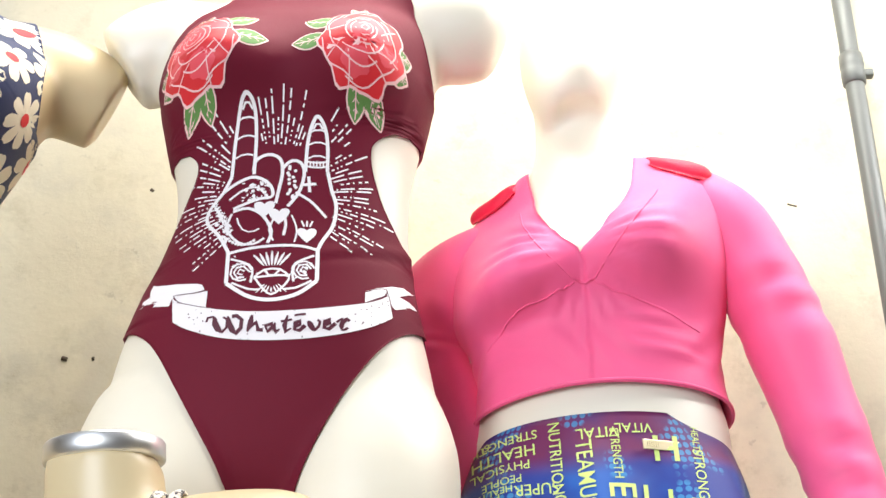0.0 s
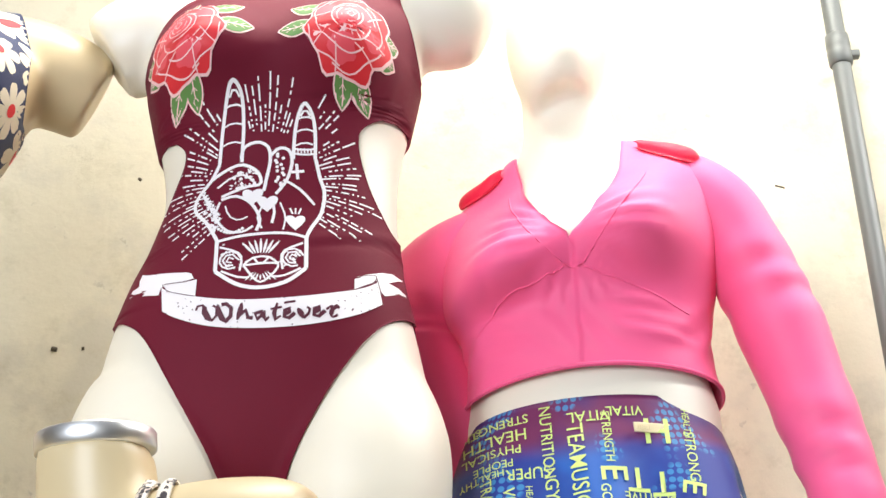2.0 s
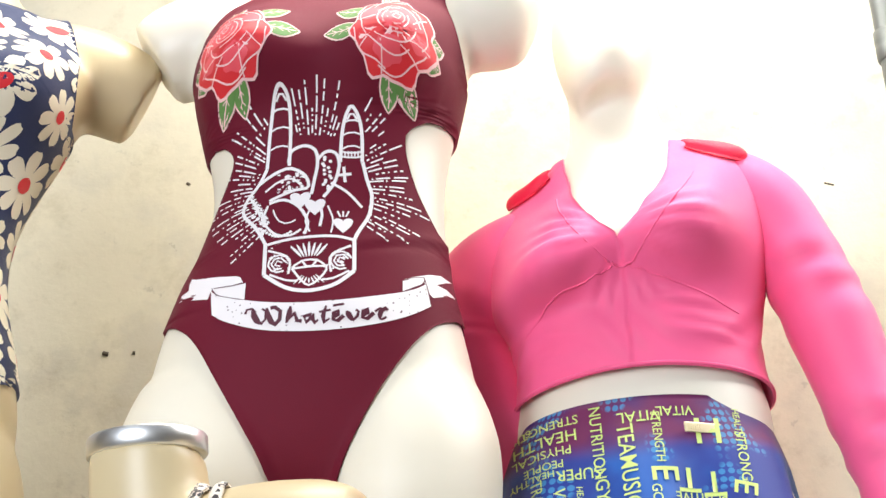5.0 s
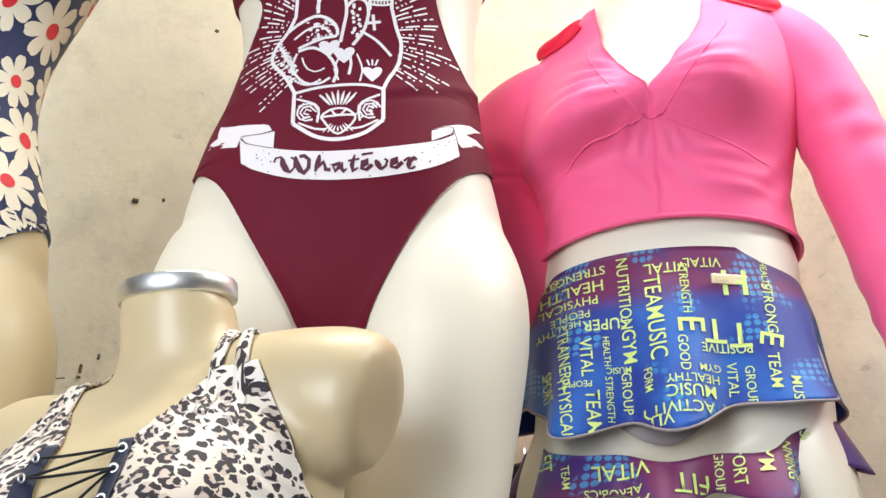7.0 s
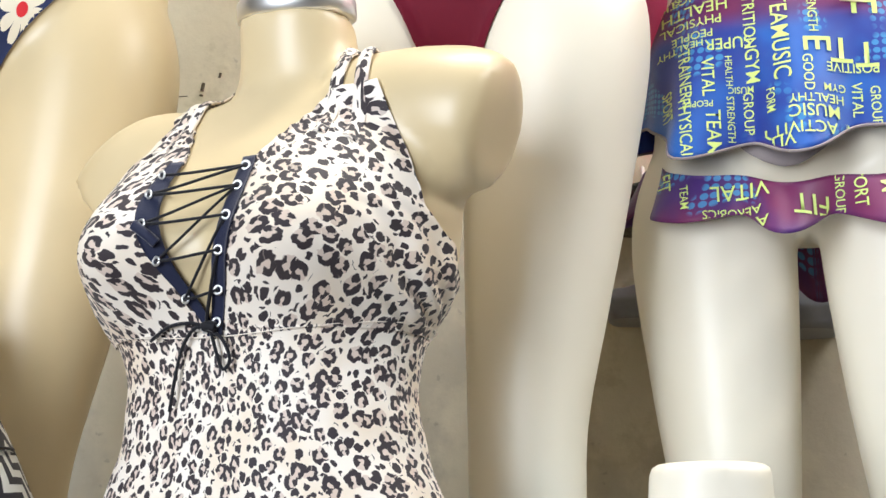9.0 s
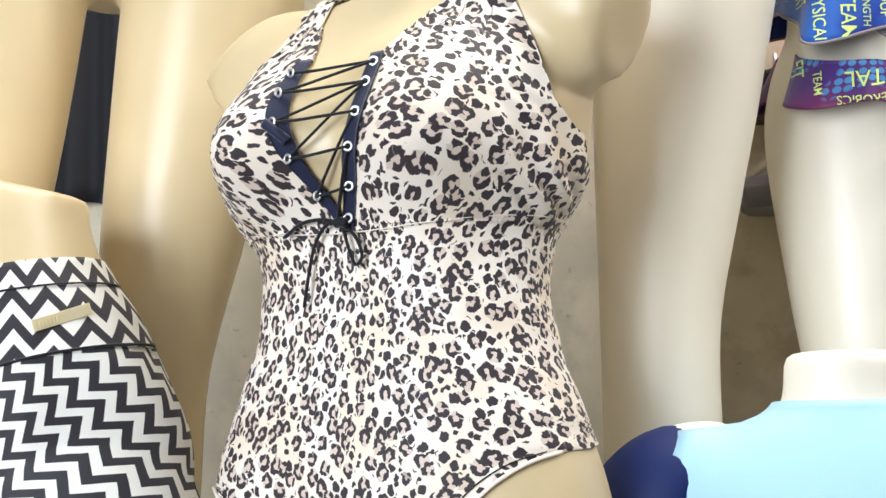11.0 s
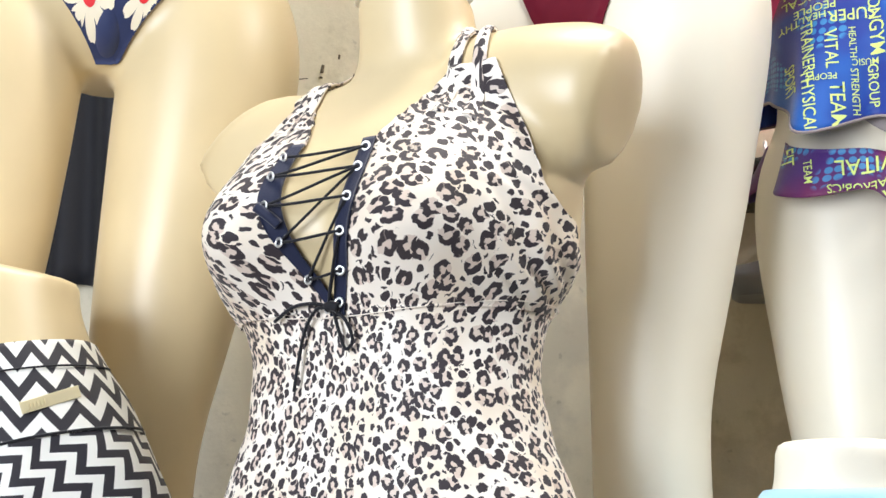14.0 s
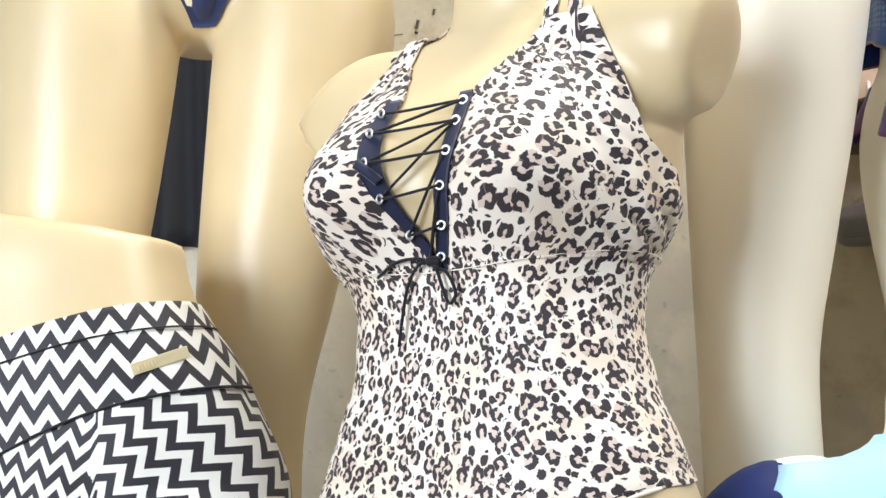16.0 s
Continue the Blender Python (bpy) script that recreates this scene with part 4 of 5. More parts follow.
# ---- what stands and hangs behind the legs ----
def soft_pack(x0, x1, y0, y1, z0, z1, seed):
    """A slack bundle with a creased skin."""
    bm = bmesh.new()
    box(bm, x0, x1, y0, y1, z0, z1)
    bmesh.ops.subdivide_edges(bm, edges=bm.edges, cuts=9, use_grid_fill=True)
    c = Vector(((x0 + x1) / 2, (y0 + y1) / 2, (z0 + z1) / 2))
    h = Vector(((x1 - x0) / 2, (y1 - y0) / 2, (z1 - z0) / 2))
    for v in bm.verts:
        q = Vector(((v.co.x - c.x) / h.x, (v.co.y - c.y) / h.y, (v.co.z - c.z) / h.z))
        k = 1 - 0.16 * (abs(q.x * q.y) + abs(q.x * q.z) + abs(q.y * q.z)) / 1.5
        n = noise.noise(v.co * 26 + Vector((seed, 0, 0)))
        low = v.co.z
        v.co = c + Vector((q.x * h.x, q.y * h.y, q.z * h.z)) * (k + 0.08 * n)
        if low < z0 + 0.001:
            v.co.z = z0
    return bm




def hung_pack(name, dims, seed, mat, label):
    ob = thing(name, soft_pack(*dims, seed), mat, label, "bag")
    x = (dims[0] + dims[1]) / 2
    bm = bmesh.new()
    tube(bm, [(x, WALL_Y, dims[5] + 0.030), (x, WALL_Y - 0.03, dims[5] + 0.028), (x, WALL_Y - 0.036, dims[5] + 0.010), (x, WALL_Y - 0.03, dims[5] - 0.012)], 0.0025, 8)
    part("hook", bm, STEEL, ob)


hung_pack("plastic_bag", (0.105, 0.235, 1.80, WALL_Y, 1.782, 1.832, ), 1, GREY_BAG, "grey plastic bag hanging low on the wall")
hung_pack("cardboard_pack", (0.13, 0.235, 1.81, WALL_Y, 1.834, 1.868), 2, CARD, "small brown cardboard pack hanging on the wall")
hung_pack("black_pouch", (0.115, 0.240, 1.80, WALL_Y, 1.868, 1.965), 4, BLACK, "glossy black pouch hanging on the wall")
hung_pack("plastic_bag", (-0.050, 0.045, 1.81, WALL_Y, 1.800, 1.840), 7, GREY_BAG, "small grey plastic bag hanging on the wall")
hung_pack("black_pouch", (-0.040, 0.035, 1.80, WALL_Y, 1.905, 1.955), 9, BLACK, "small glossy black pouch hanging on the wall")
# dark sheet standing in for a dark item and shade behind legs; hook added
bm = bmesh.new()


def hanging(u, v, lift):
    w = 0.05 + 0.055 * v ** 0.6
    x = -0.845 + (u - 0.5) * 2 * w
    y = WALL_Y - 0.022 - 0.010 * math.sin(u * 19) * (0.3 + 0.7 * v) - 0.006 * math.sin(u * 7 + 2) + lift
    return Vector((x, y, 2.36 - 0.52 * v - 0.01 * math.sin(u * 9))), (u, v)


cloth_grid(bm, hanging, 40, 20, 0.004)
dark = thing("hanging_garment", bm, CORD, "dark sheet for a dark item and the shade behind the legs", "garment")
bm = bmesh.new()
tube(bm, [(-0.845, WALL_Y, 2.375), (-0.845, WALL_Y - 0.03, 2.372), (-0.845, WALL_Y - 0.034, 2.352), (-0.845, WALL_Y - 0.026, 2.350)], 0.003, 8)
part("hook", bm, STEEL, dark)


# scratches and small chips on the plaster
def scratch(pts, r):
    bm = bmesh.new()
    tube(bm, [(x, WALL_Y - 0.0002, z) for x, z in pts], r, 6)
    part("scuff_mark", bm, SCUFF, bpy.data.objects["wall_north"])


scratch([(-0.536, 2.118), (-0.538, 2.108)], 0.0022)
scratch([(-0.5385, 2.103), (-0.539, 2.101)], 0.0024)
scratch([(-0.515, 2.130), (-0.516, 2.124)], 0.0016)
scratch([(-0.580, 2.101), (-0.570, 2.1015), (-0.556, 2.102)], 0.0006)
scratch([(-0.382, 2.571), (-0.378, 2.568)], 0.0022)
scratch([(-0.475, 2.331), (-0.482, 2.333)], 0.0032)
scratch([(-0.441, 2.331), (-0.444, 2.331)], 0.0026)
scratch([(0.450, 2.516), (0.462, 2.512)], 0.0012)
scratch([(-0.694, 1.587), (-0.690, 1.586)], 0.0030)
# ---- neck caps, pipe and what hangs at the wall ----


def neck_cap(m, cx, cy, z, r, tilt=0.0):
    bm = bmesh.new()
    q = m @ Matrix.Translation((cx, cy, z)) @ pose(0, 0, 0, tilt)
    prof = [(r * 0.2, -0.001), (r, -0.001), (r + 0.0022, 0.0005), (r + 0.0022, 0.0135), (r + 0.001, 0.0155), (r * 0.6, 0.017), (r * 0.1, 0.0172)]
    skin_rings(bm, [[q @ Vector((rr * math.sin(t), -rr * 0.96 * math.cos(t), zz)) for t in (2 * math.pi * i / 48 for i in range(48))] for rr, zz in prof])
    return thing("neck_cap", bm, STEEL, "brushed steel cap on the neck of the form", "cap")


neck_cap(M_LEO, lean_l(0.6), -0.006, 0.597, 0.0475, 6)

bm = bmesh.new()
PX, PY = 0.551, WALL_Y - 0.045
limb(bm, [(PX, PY, 0.004, 0.0125), (PX, PY, 1.5, 0.0125), (PX, PY, 3.3, 0.0125)], I4, n=20, k=4)
pipe = thing("conduit_pipe", bm, GALV, "grey metal conduit pipe running up the wall", "pipe")
for z in (2.69, 1.4):
    bm = bmesh.new()
    skin_rings(bm, [[(PX + r * math.cos(t), PY + r * math.sin(t), z + dz) for t in (2 * math.pi * i / 24 for i in range(24))] for r, dz in ((0.0126, -0.024), (0.0155, -0.022), (0.0162, -0.004), (0.0150, 0.0), (0.0162, 0.004), (0.0155, 0.022), (0.0126, 0.024))])
    part("coupling", bm, GALV, pipe, "threaded pipe coupling")
    bm = bmesh.new()
    box(bm, PX + 0.012, PX + 0.026, PY - 0.006, PY + 0.006, z - 0.012, z - 0.002, 0.002)
    box(bm, PX + 0.010, PX + 0.018, PY - 0.004, WALL_Y, z - 0.010, z - 0.004, 0.001)
    part("clamp", bm, GALV, pipe)

# ---- printed decoration on cloth ----


class Print:
    """Flat ink laid on a garment: shapes in metres across and up from a point, cast along a direction."""

    def __init__(self, trees, base, off):
        self.trees, self.base, self.off = trees, Vector(base), off
        self.way = Vector((0, 1, 0))

    def drop(self, x, z, lift=0.0):
        o = self.base + Vector((x, -0.5, z))
        best = None
        for t in self.trees:
            hit, nrm, _, dist = t.ray_cast(o, self.way, 1.2)
            if hit is not None and (best is None or dist < best[1]):
                best = (hit, dist, nrm)
        if best is None:
            return None
        n = best[2] if best[2].y < 0 else -best[2]
        return best[0] + (n * 0.5 + Vector((0, -0.5, 0))).normalized() * (self.off + lift)

    def faces(self, bm, pts, polys, lift=0.0):
        vs = []
        for x, z in pts:
            p = self.drop(x, z, lift)
            vs.append(bm.verts.new(p) if p is not None else None)
        for f in polys:
            q = [vs[i] for i in f]
            if all(v is not None for v in q):
                c = [v.co for v in q]
                if max((a - b).length for a in c for b in c) < 0.05 and len(set(q)) == len(q):
                    try:
                        bm.faces.new(q)
                    except ValueError:
                        pass

    def blob(self, bm, outline, cx, cz, lift=0.0, rings=4):
        """A shape that is star-shaped round cx, cz."""
        n = len(outline)
        pts = [(cx, cz)]
        for r in range(1, rings + 1):
            pts += [(cx + (x - cx) * r / rings, cz + (z - cz) * r / rings) for x, z in outline]
        polys = [(0, 1 + i, 1 + (i + 1) % n) for i in range(n)]
        for r in range(rings - 1):
            a, b = 1 + r * n, 1 + (r + 1) * n
            polys += [(a + i, b + i, b + (i + 1) % n, a + (i + 1) % n) for i in range(n)]
        self.faces(bm, pts, polys, lift)

    def stroke(self, bm, pts, w, lift=0.0, taper=False):
        m = max(4, int(sum(math.dist(a, b) for a, b in zip(pts, pts[1:])) / 0.005))
        ps = resample(pts, m) if len(pts) > 2 else [np.array(pts[0]) + (np.array(pts[1]) - np.array(pts[0])) * i / (m - 1) for i in range(m)]
        row = []
        for i, p in enumerate(ps):
            d = ps[min(i + 1, m - 1)] - ps[max(i - 1, 0)]
            d = d / (np.hypot(*d) + 1e-9)
            ww = w * (0.35 + 0.65 * math.sin(math.pi * i / (m - 1)) if taper else 1.0)
            row += [(p[0] - d[1] * ww / 2, p[1] + d[0] * ww / 2), (p[0] + d[1] * ww / 2, p[1] - d[0] * ww / 2)]
        self.faces(bm, row, [(2 * i, 2 * i + 1, 2 * i + 3, 2 * i + 2) for i in range(m - 1)], lift)

    def words(self, bm, text, x, z, size, turn=0.0, shear=0.0, bold=0.0, lift=0.0, wide=1.0):
        tris = letters(text, shear, bold)
        c, s = math.cos(radians(turn)), math.sin(radians(turn))
        pts = [(x + (px * wide * c - pz * s) * size, z + (px * wide * s + pz * c) * size) for px, pz in tris[0]]
        self.faces(bm, pts, tris[1], lift)


LETTERS = {}


def letters(text, shear, bold):
    """A word as small flat faces, one unit high, centred."""
    key = (text, shear, bold)
    if key not in LETTERS:
        cu = bpy.data.curves.new("word", "FONT")
        cu.body, cu.align_x, cu.align_y, cu.shear, cu.offset, cu.resolution_u = text, "CENTER", "CENTER", shear, bold, 3
        ob = new("word", cu)
        me = bpy.data.meshes.new_from_object(ob.evaluated_get(bpy.context.evaluated_depsgraph_get()))
        bm = bmesh.new()
        bm.from_mesh(me)
        bmesh.ops.triangulate(bm, faces=bm.faces)
        long = [e for e in bm.edges if e.calc_length() > 0.45]
        bmesh.ops.subdivide_edges(bm, edges=long, cuts=1)
        bmesh.ops.triangulate(bm, faces=bm.faces)
        bm.verts.index_update()
        LETTERS[key] = ([(v.co.x, v.co.y) for v in bm.verts], [tuple(v.index for v in f.verts) for f in bm.faces])
        bm.free()
        bpy.data.objects.remove(ob)
        bpy.data.curves.remove(cu)
        bpy.data.meshes.remove(me)
    return LETTERS[key]


# burgundy swimsuit: two roses, a rayed sign emblem and a lettered ribbon
pb = Print([tree_of(burg.data)], (-0.158, 1.50, 2.0), 0.0007)


def leaf(bm, bm_line, x, z, ang, ln, w):
    c, s = math.cos(ang), math.sin(ang)

    def put(k, grow):
        out = []
        for i in range(20):
            t = 2 * math.pi * i / 20
            a, b = math.cos(t), math.sin(t)
            l = (a * 0.5 + 0.5) * ln
            wd = b * w * (1 - abs(a) ** 2.2 * 0.75) * 0.5
            l, wd = l + a * grow, wd + b * grow
            out.append((x + l * c - wd * s, z + l * s + wd * c))
        return out
    mx, mz = x + ln * 0.5 * c, z + ln * 0.5 * s
    pb.blob(bm_line, put(1, 0.0016), mx, mz, 0.0, 3)
    pb.blob(bm, put(0, 0.0), mx, mz, 0.0004, 3)
    pb.stroke(bm_line, [(x + 0.06 * ln * c, z + 0.06 * ln * s), (x + 0.92 * ln * c, z + 0.92 * ln * s)], 0.0011, 0.0007)
    for k in (0.25, 0.45, 0.65):
        for sg in (-1, 1):
            bx, bz = x + k * ln * c, z + k * ln * s
            a2 = ang + sg * 0.7
            pb.stroke(bm_line, [(bx, bz), (bx + 0.3 * w * math.cos(a2), bz + 0.3 * w * math.sin(a2))], 0.0007, 0.0007)


def rose(cx, cz, flip):
    f = -1 if flip else 1
    red, light, line = bmesh.new(), bmesh.new(), bmesh.new()
    leaves = []
    R = 0.039
    for ang, ln, w, ox, oz in ((0.45, 0.040, 0.020, 0.55, 0.55), (0.0, 0.036, 0.021, 0.85, 0.10), (-1.9, 0.040, 0.018, -0.05, -0.75), (-1.45, 0.036, 0.016, 0.15, -0.75), (2.9, 0.018, 0.020, -0.75, -0.1), (-2.8, 0.016, 0.02, -0.7, -0.4), (1.75, 0.018, 0.006, 0.0, 0.95), (1.3, 0.022, 0.006, 0.1, 0.9)):
        a = ang if f > 0 else math.pi - ang
        leaves.append(bmesh.new())
        leaf(leaves[-1], line, cx + f * ox * R, cz + oz * R * 1.1, a, ln, w)
    lob = lambda t: 1 + 0.07 * math.cos(7 * t + 0.4) + 0.03 * math.cos(13 * t)
    shape = lambda k: [(cx + f * k * R * lob(t) * math.cos(t), cz + k * R * 1.16 * lob(t) * math.sin(t)) for t in (2 * math.pi * i / 56 for i in range(56))]
    pb.blob(line, shape(1.05), cx, cz, 0.0008, 5)
    pb.blob(red, shape(1.0), cx, cz, 0.0012, 5)
    for px, pz, s in ((-0.30, 0.30, 0.48), (0.15, -0.55, 0.34), (0.55, 0.45, 0.30), (-0.62, -0.30, 0.26), (0.02, 0.20, 0.34)):
        pb.blob(light, [(cx + f * R * (px + s * (1 + 0.12 * math.cos(5 * t)) * math.cos(t)), cz + R * 1.1 * (pz + s * 0.85 * (1 + 0.12 * math.cos(5 * t)) * math.sin(t))) for t in (2 * math.pi * i / 24 for i in range(24))], cx + f * R * px, cz + R * 1.1 * pz, 0.0015, 3)
    # petal outlines: a coil in the heart and overlapping cups round it
    hx, hz = cx - f * 0.12 * R, cz + 0.30 * R
    for k, (r0, a0, sweep) in enumerate(((0.10, 0.0, 6.0), (0.20, 0.8, 5.4), (0.30, 2.6, 4.6), (0.40, 4.3, 3.9), (0.52, 0.6, 2.6), (0.52, 3.3, 2.5), (0.68, 4.2, 2.2), (0.70, 2.2, 1.6), (0.86, 3.7, 1.5), (0.90, 5.0, 1.3), (0.82, 6.2, 1.2), (0.80, 0.9, 1.1))):
        pts = []
        for i in range(9):
            t = a0 + sweep * i / 8
            r = r0 * R * (1 + 0.05 * math.sin(1.1 * i + k)) * (1.0 + 0.15 * i / 8)
            w = max(0.0, 1 - r0)
            pts.append((hx * w + cx * (1 - w) + f * r * math.cos(t), hz * w + cz * (1 - w) + r * 1.12 * math.sin(t)))
        pb.stroke(line, pts, 0.0012, 0.0019)
    for t, r1 in ((-2.2, 0.95), (-1.2, 1.0), (-0.5, 0.98), (0.3, 0.95), (2.6, 0.96), (-2.7, 0.95)):
        pb.stroke(line, [(cx + f * 0.5 * R * math.cos(t + 0.3), cz + 0.55 * R * math.sin(t + 0.3)), (cx + f * 0.75 * R * math.cos(t + 0.05), cz + 0.8 * R * math.sin(t + 0.05)), (cx + f * r1 * R * math.cos(t), cz + 1.12 * r1 * R * math.sin(t))], 0.0012, 0.0019)
    r = part("rose_print", red, RED_INK, burg, "printed red rose")
    part("petal_tint", light, LIGHT_RED_INK, r)
    part("petal_outline", line, LINE_INK, r)
    for g in leaves:
        part("leaf_print", g, GREEN_INK, r)


rose(-0.080, 0.438, False)
rose(0.084, 0.434, True)

em = bmesh.new()
EX, EZ, KX, KZ = -0.004, 0.281, 0.0535, 0.0575


def es(pts, w=0.0021, taper=False):
    pb.stroke(em, [(EX + x * KX, EZ + z * KZ) for x, z in pts], w * 1.28, 0.0, taper)


def rod(cx, z0, z1, w, tilt):
    """A rounded upright bar in outline with bands across it."""
    es([(cx - w, z0), (cx - w * 0.9 + tilt * 0.5, (z0 + z1) / 2), (cx - w * 0.62 + tilt, z1 - 0.18), (cx + tilt, z1), (cx + w * 0.62 + tilt, z1 - 0.18), (cx + w * 0.95 + tilt * 0.5, (z0 + z1) / 2), (cx + w, z0)], 0.0027)
    for k in (0.25, 0.5, 0.72):
        z = z0 + (z1 - z0) * k
        es([(cx - w * 0.8 + tilt * k, z), (cx + tilt * k, z + 0.06), (cx + w * 0.8 + tilt * k, z + 0.02)], 0.0014)
    es([(cx + tilt - w * 0.45, z1 - 0.22), (cx + tilt, z1 - 0.10), (cx + tilt + w * 0.45, z1 - 0.22)], 0.0016)


rod(-0.62, 0.55, 1.92, 0.21, 0.10)
rod(0.74, 0.55, 1.56, 0.20, 0.04)
for z in (0.66, 0.75):
    es([(0.54, z), (0.75, z - 0.03), (0.95, z)], 0.0016)
for k in range(7):
    es([(0.57 + k * 0.06, 0.66), (0.57 + k * 0.06, 0.75)], 0.0012)
es([(-0.42, 0.62), (-0.36, 0.82), (-0.12, 0.90), (0.08, 0.80), (0.12, 0.55), (0.06, 0.25), (0.0, -0.05)], 0.0026)
es([(0.12, 0.62), (0.28, 0.76), (0.46, 0.72), (0.52, 0.50), (0.42, 0.15), (0.22, -0.12)], 0.0026)
es([(-0.83, 0.55), (-0.98, 0.28), (-1.22, -0.02), (-1.26, -0.30), (-1.02, -0.62), (-0.82, -1.00)], 0.0028)
es([(0.95, 0.55), (1.02, 0.20), (1.10, -0.10), (1.04, -0.50), (0.86, -0.82), (0.78, -1.02)], 0.0028)
es([(-1.0, 0.26), (-0.72, 0.42), (-0.40, 0.50), (-0.12, 0.34), (-0.06, 0.10), (-0.30, 0.06), (-0.56, -0.02), (-0.78, -0.10)], 0.0026)
es([(-0.86, 0.10), (-0.62, 0.26), (-0.36, 0.30), (-0.20, 0.16)], 0.0018)
es([(-0.78, -0.16), (-0.50, -0.12), (-0.22, -0.30), (-0.06, -0.62), (-0.12, -0.86)], 0.0026)
es([(-0.80, -0.20), (-0.88, -0.50), (-0.66, -0.80), (-0.38, -0.86), (-0.18, -0.76)], 0.0020)
es([(0.10, -0.20), (0.20, -0.45), (0.16, -0.72)], 0.0022)
es([(0.36, 0.16), (0.66, -0.04), (0.92, -0.34)], 0.0022)
es([(0.60, 0.46), (0.62, 0.16)], 0.0024)
es([(0.50, 0.30), (0.74, 0.32)], 0.0024)
es([(-0.82, -1.00), (-0.40, -0.94), (0.10, -0.92), (0.50, -0.94), (0.78, -1.02)], 0.0024)
es([(-0.83, -0.98), (-0.84, -1.60)], 0.0030)
es([(0.78, -0.98), (0.77, -1.60)], 0.0030)
es([(-0.84, -1.60), (-0.44, -1.88), (-0.02, -1.96), (0.42, -1.86), (0.77, -1.60)], 0.0032)
# jewelled cuff
for pts in ([(-0.34, -1.52), (0.28, -1.52), (-0.03, -1.86), (-0.34, -1.52)], [(-0.34, -1.52), (-0.16, -1.38), (0.12, -1.38), (0.28, -1.52)], [(-0.16, -1.38), (-0.03, -1.52), (0.12, -1.38)],
            [(-0.78, -1.12), (-0.40, -1.30), (-0.40, -1.62)], [(0.72, -1.12), (0.36, -1.30), (0.36, -1.62)], [(-0.74, -1.60), (-0.44, -1.74), (-0.24, -1.76)], [(0.68, -1.60), (0.40, -1.74), (0.20, -1.76)]):
    es(pts, 0.0018)
for c in (-0.58, 0.54):
    for r in (0.07, 0.13, 0.19):
        es([(c + r * math.cos(t), -1.40 + 0.9 * r * math.sin(t)) for t in np.linspace(0.2, 5.2, 9)], 0.0015)
for k in range(-3, 4):
    es([(-0.03 + k * 0.045, -1.30), (-0.03 + k * 0.11, -1.02 - 0.02 * abs(k))], 0.0022, True)
    es([(-0.03 + k * 0.04, -1.66 - 0.02 * (3 - abs(k))), (-0.03 + k * 0.09, -1.82)], 0.0014, True)
# beads, dots, hearts and a lace bracelet
rg = random.Random(5)


def dot(x, z, r):
    X, Z = EX + x * KX, EZ + z * KZ
    pb.blob(em, [(X + r * math.cos(t), Z + r * math.sin(t)) for t in (2 * math.pi * i / 10 for i in range(10))], X, Z, 0.0002, 1)


for k in range(11):
    t = k / 10
    dot(-0.92 + 0.55 * t, -0.66 - 0.20 * math.sin(t * 2.4), 0.0017)
for k in range(14):
    dot(-1.20 + 0.16 * rg.random() + 0.02 * k, -0.05 - 0.055 * k, 0.0022)
for k in range(16):
    dot(0.22 + 0.16 * rg.random(), 0.05 + 0.04 * k, 0.0018)
for k in range(12):
    dot(-0.55 + 0.42 * rg.random(), 0.02 + 0.34 * rg.random(), 0.0019)


def heart(x, z, r):
    X, Z = EX + x * KX, EZ + z * KZ
    pb.blob(em, [(X + r * 0.9 * math.sin(t) ** 3, Z + r * (0.8 * math.cos(t) - 0.32 * math.cos(2 * t) - 0.12 * math.cos(3 * t))) for t in (2 * math.pi * i / 28 for i in range(28))], X, Z, 0.0003, 2)


heart(-0.20, -0.14, 0.0115)
heart(0.07, -0.30, 0.0115)
heart(0.58, -0.70, 0.0105)
for k in (-1, 0, 1):
    es([(0.58 + 0.05 * k, -0.54), (0.58 + 0.10 * k, -0.42)], 0.0014)
# lace edging and small ornament
for k in range(60):
    t = rg.random()
    x = -1.18 + 0.30 * t + 0.12 * rg.random()
    z = -0.02 - 0.62 * t + 0.10 * rg.random()
    es([(x, z), (x + rg.uniform(-0.05, 0.05), z + rg.uniform(-0.05, 0.05))], 0.0016)
for k in range(70):
    x, z = rg.uniform(-0.74, 0.68), rg.uniform(-1.74, -1.06)
    if abs(x) > 0.30 and z > -1.72 + 0.2 * abs(x):
        es([(x, z), (x + rg.uniform(-0.06, 0.06), z + rg.uniform(-0.05, 0.05))], 0.0012)
for k in range(30):
    x, z = rg.uniform(-0.60, -0.14), rg.uniform(0.04, 0.40)
    es([(x, z), (x + rg.uniform(-0.06, 0.06), z + rg.uniform(-0.05, 0.05))], 0.0012)
es([(-0.70, -0.30), (-0.62, -0.52), (-0.44, -0.62), (-0.28, -0.56)], 0.0013)
es([(-0.02, -0.36), (-0.10, -0.60), (-0.02, -0.82)], 0.0016)
es([(0.30, -0.30), (0.40, -0.60), (0.36, -0.86)], 0.0014)
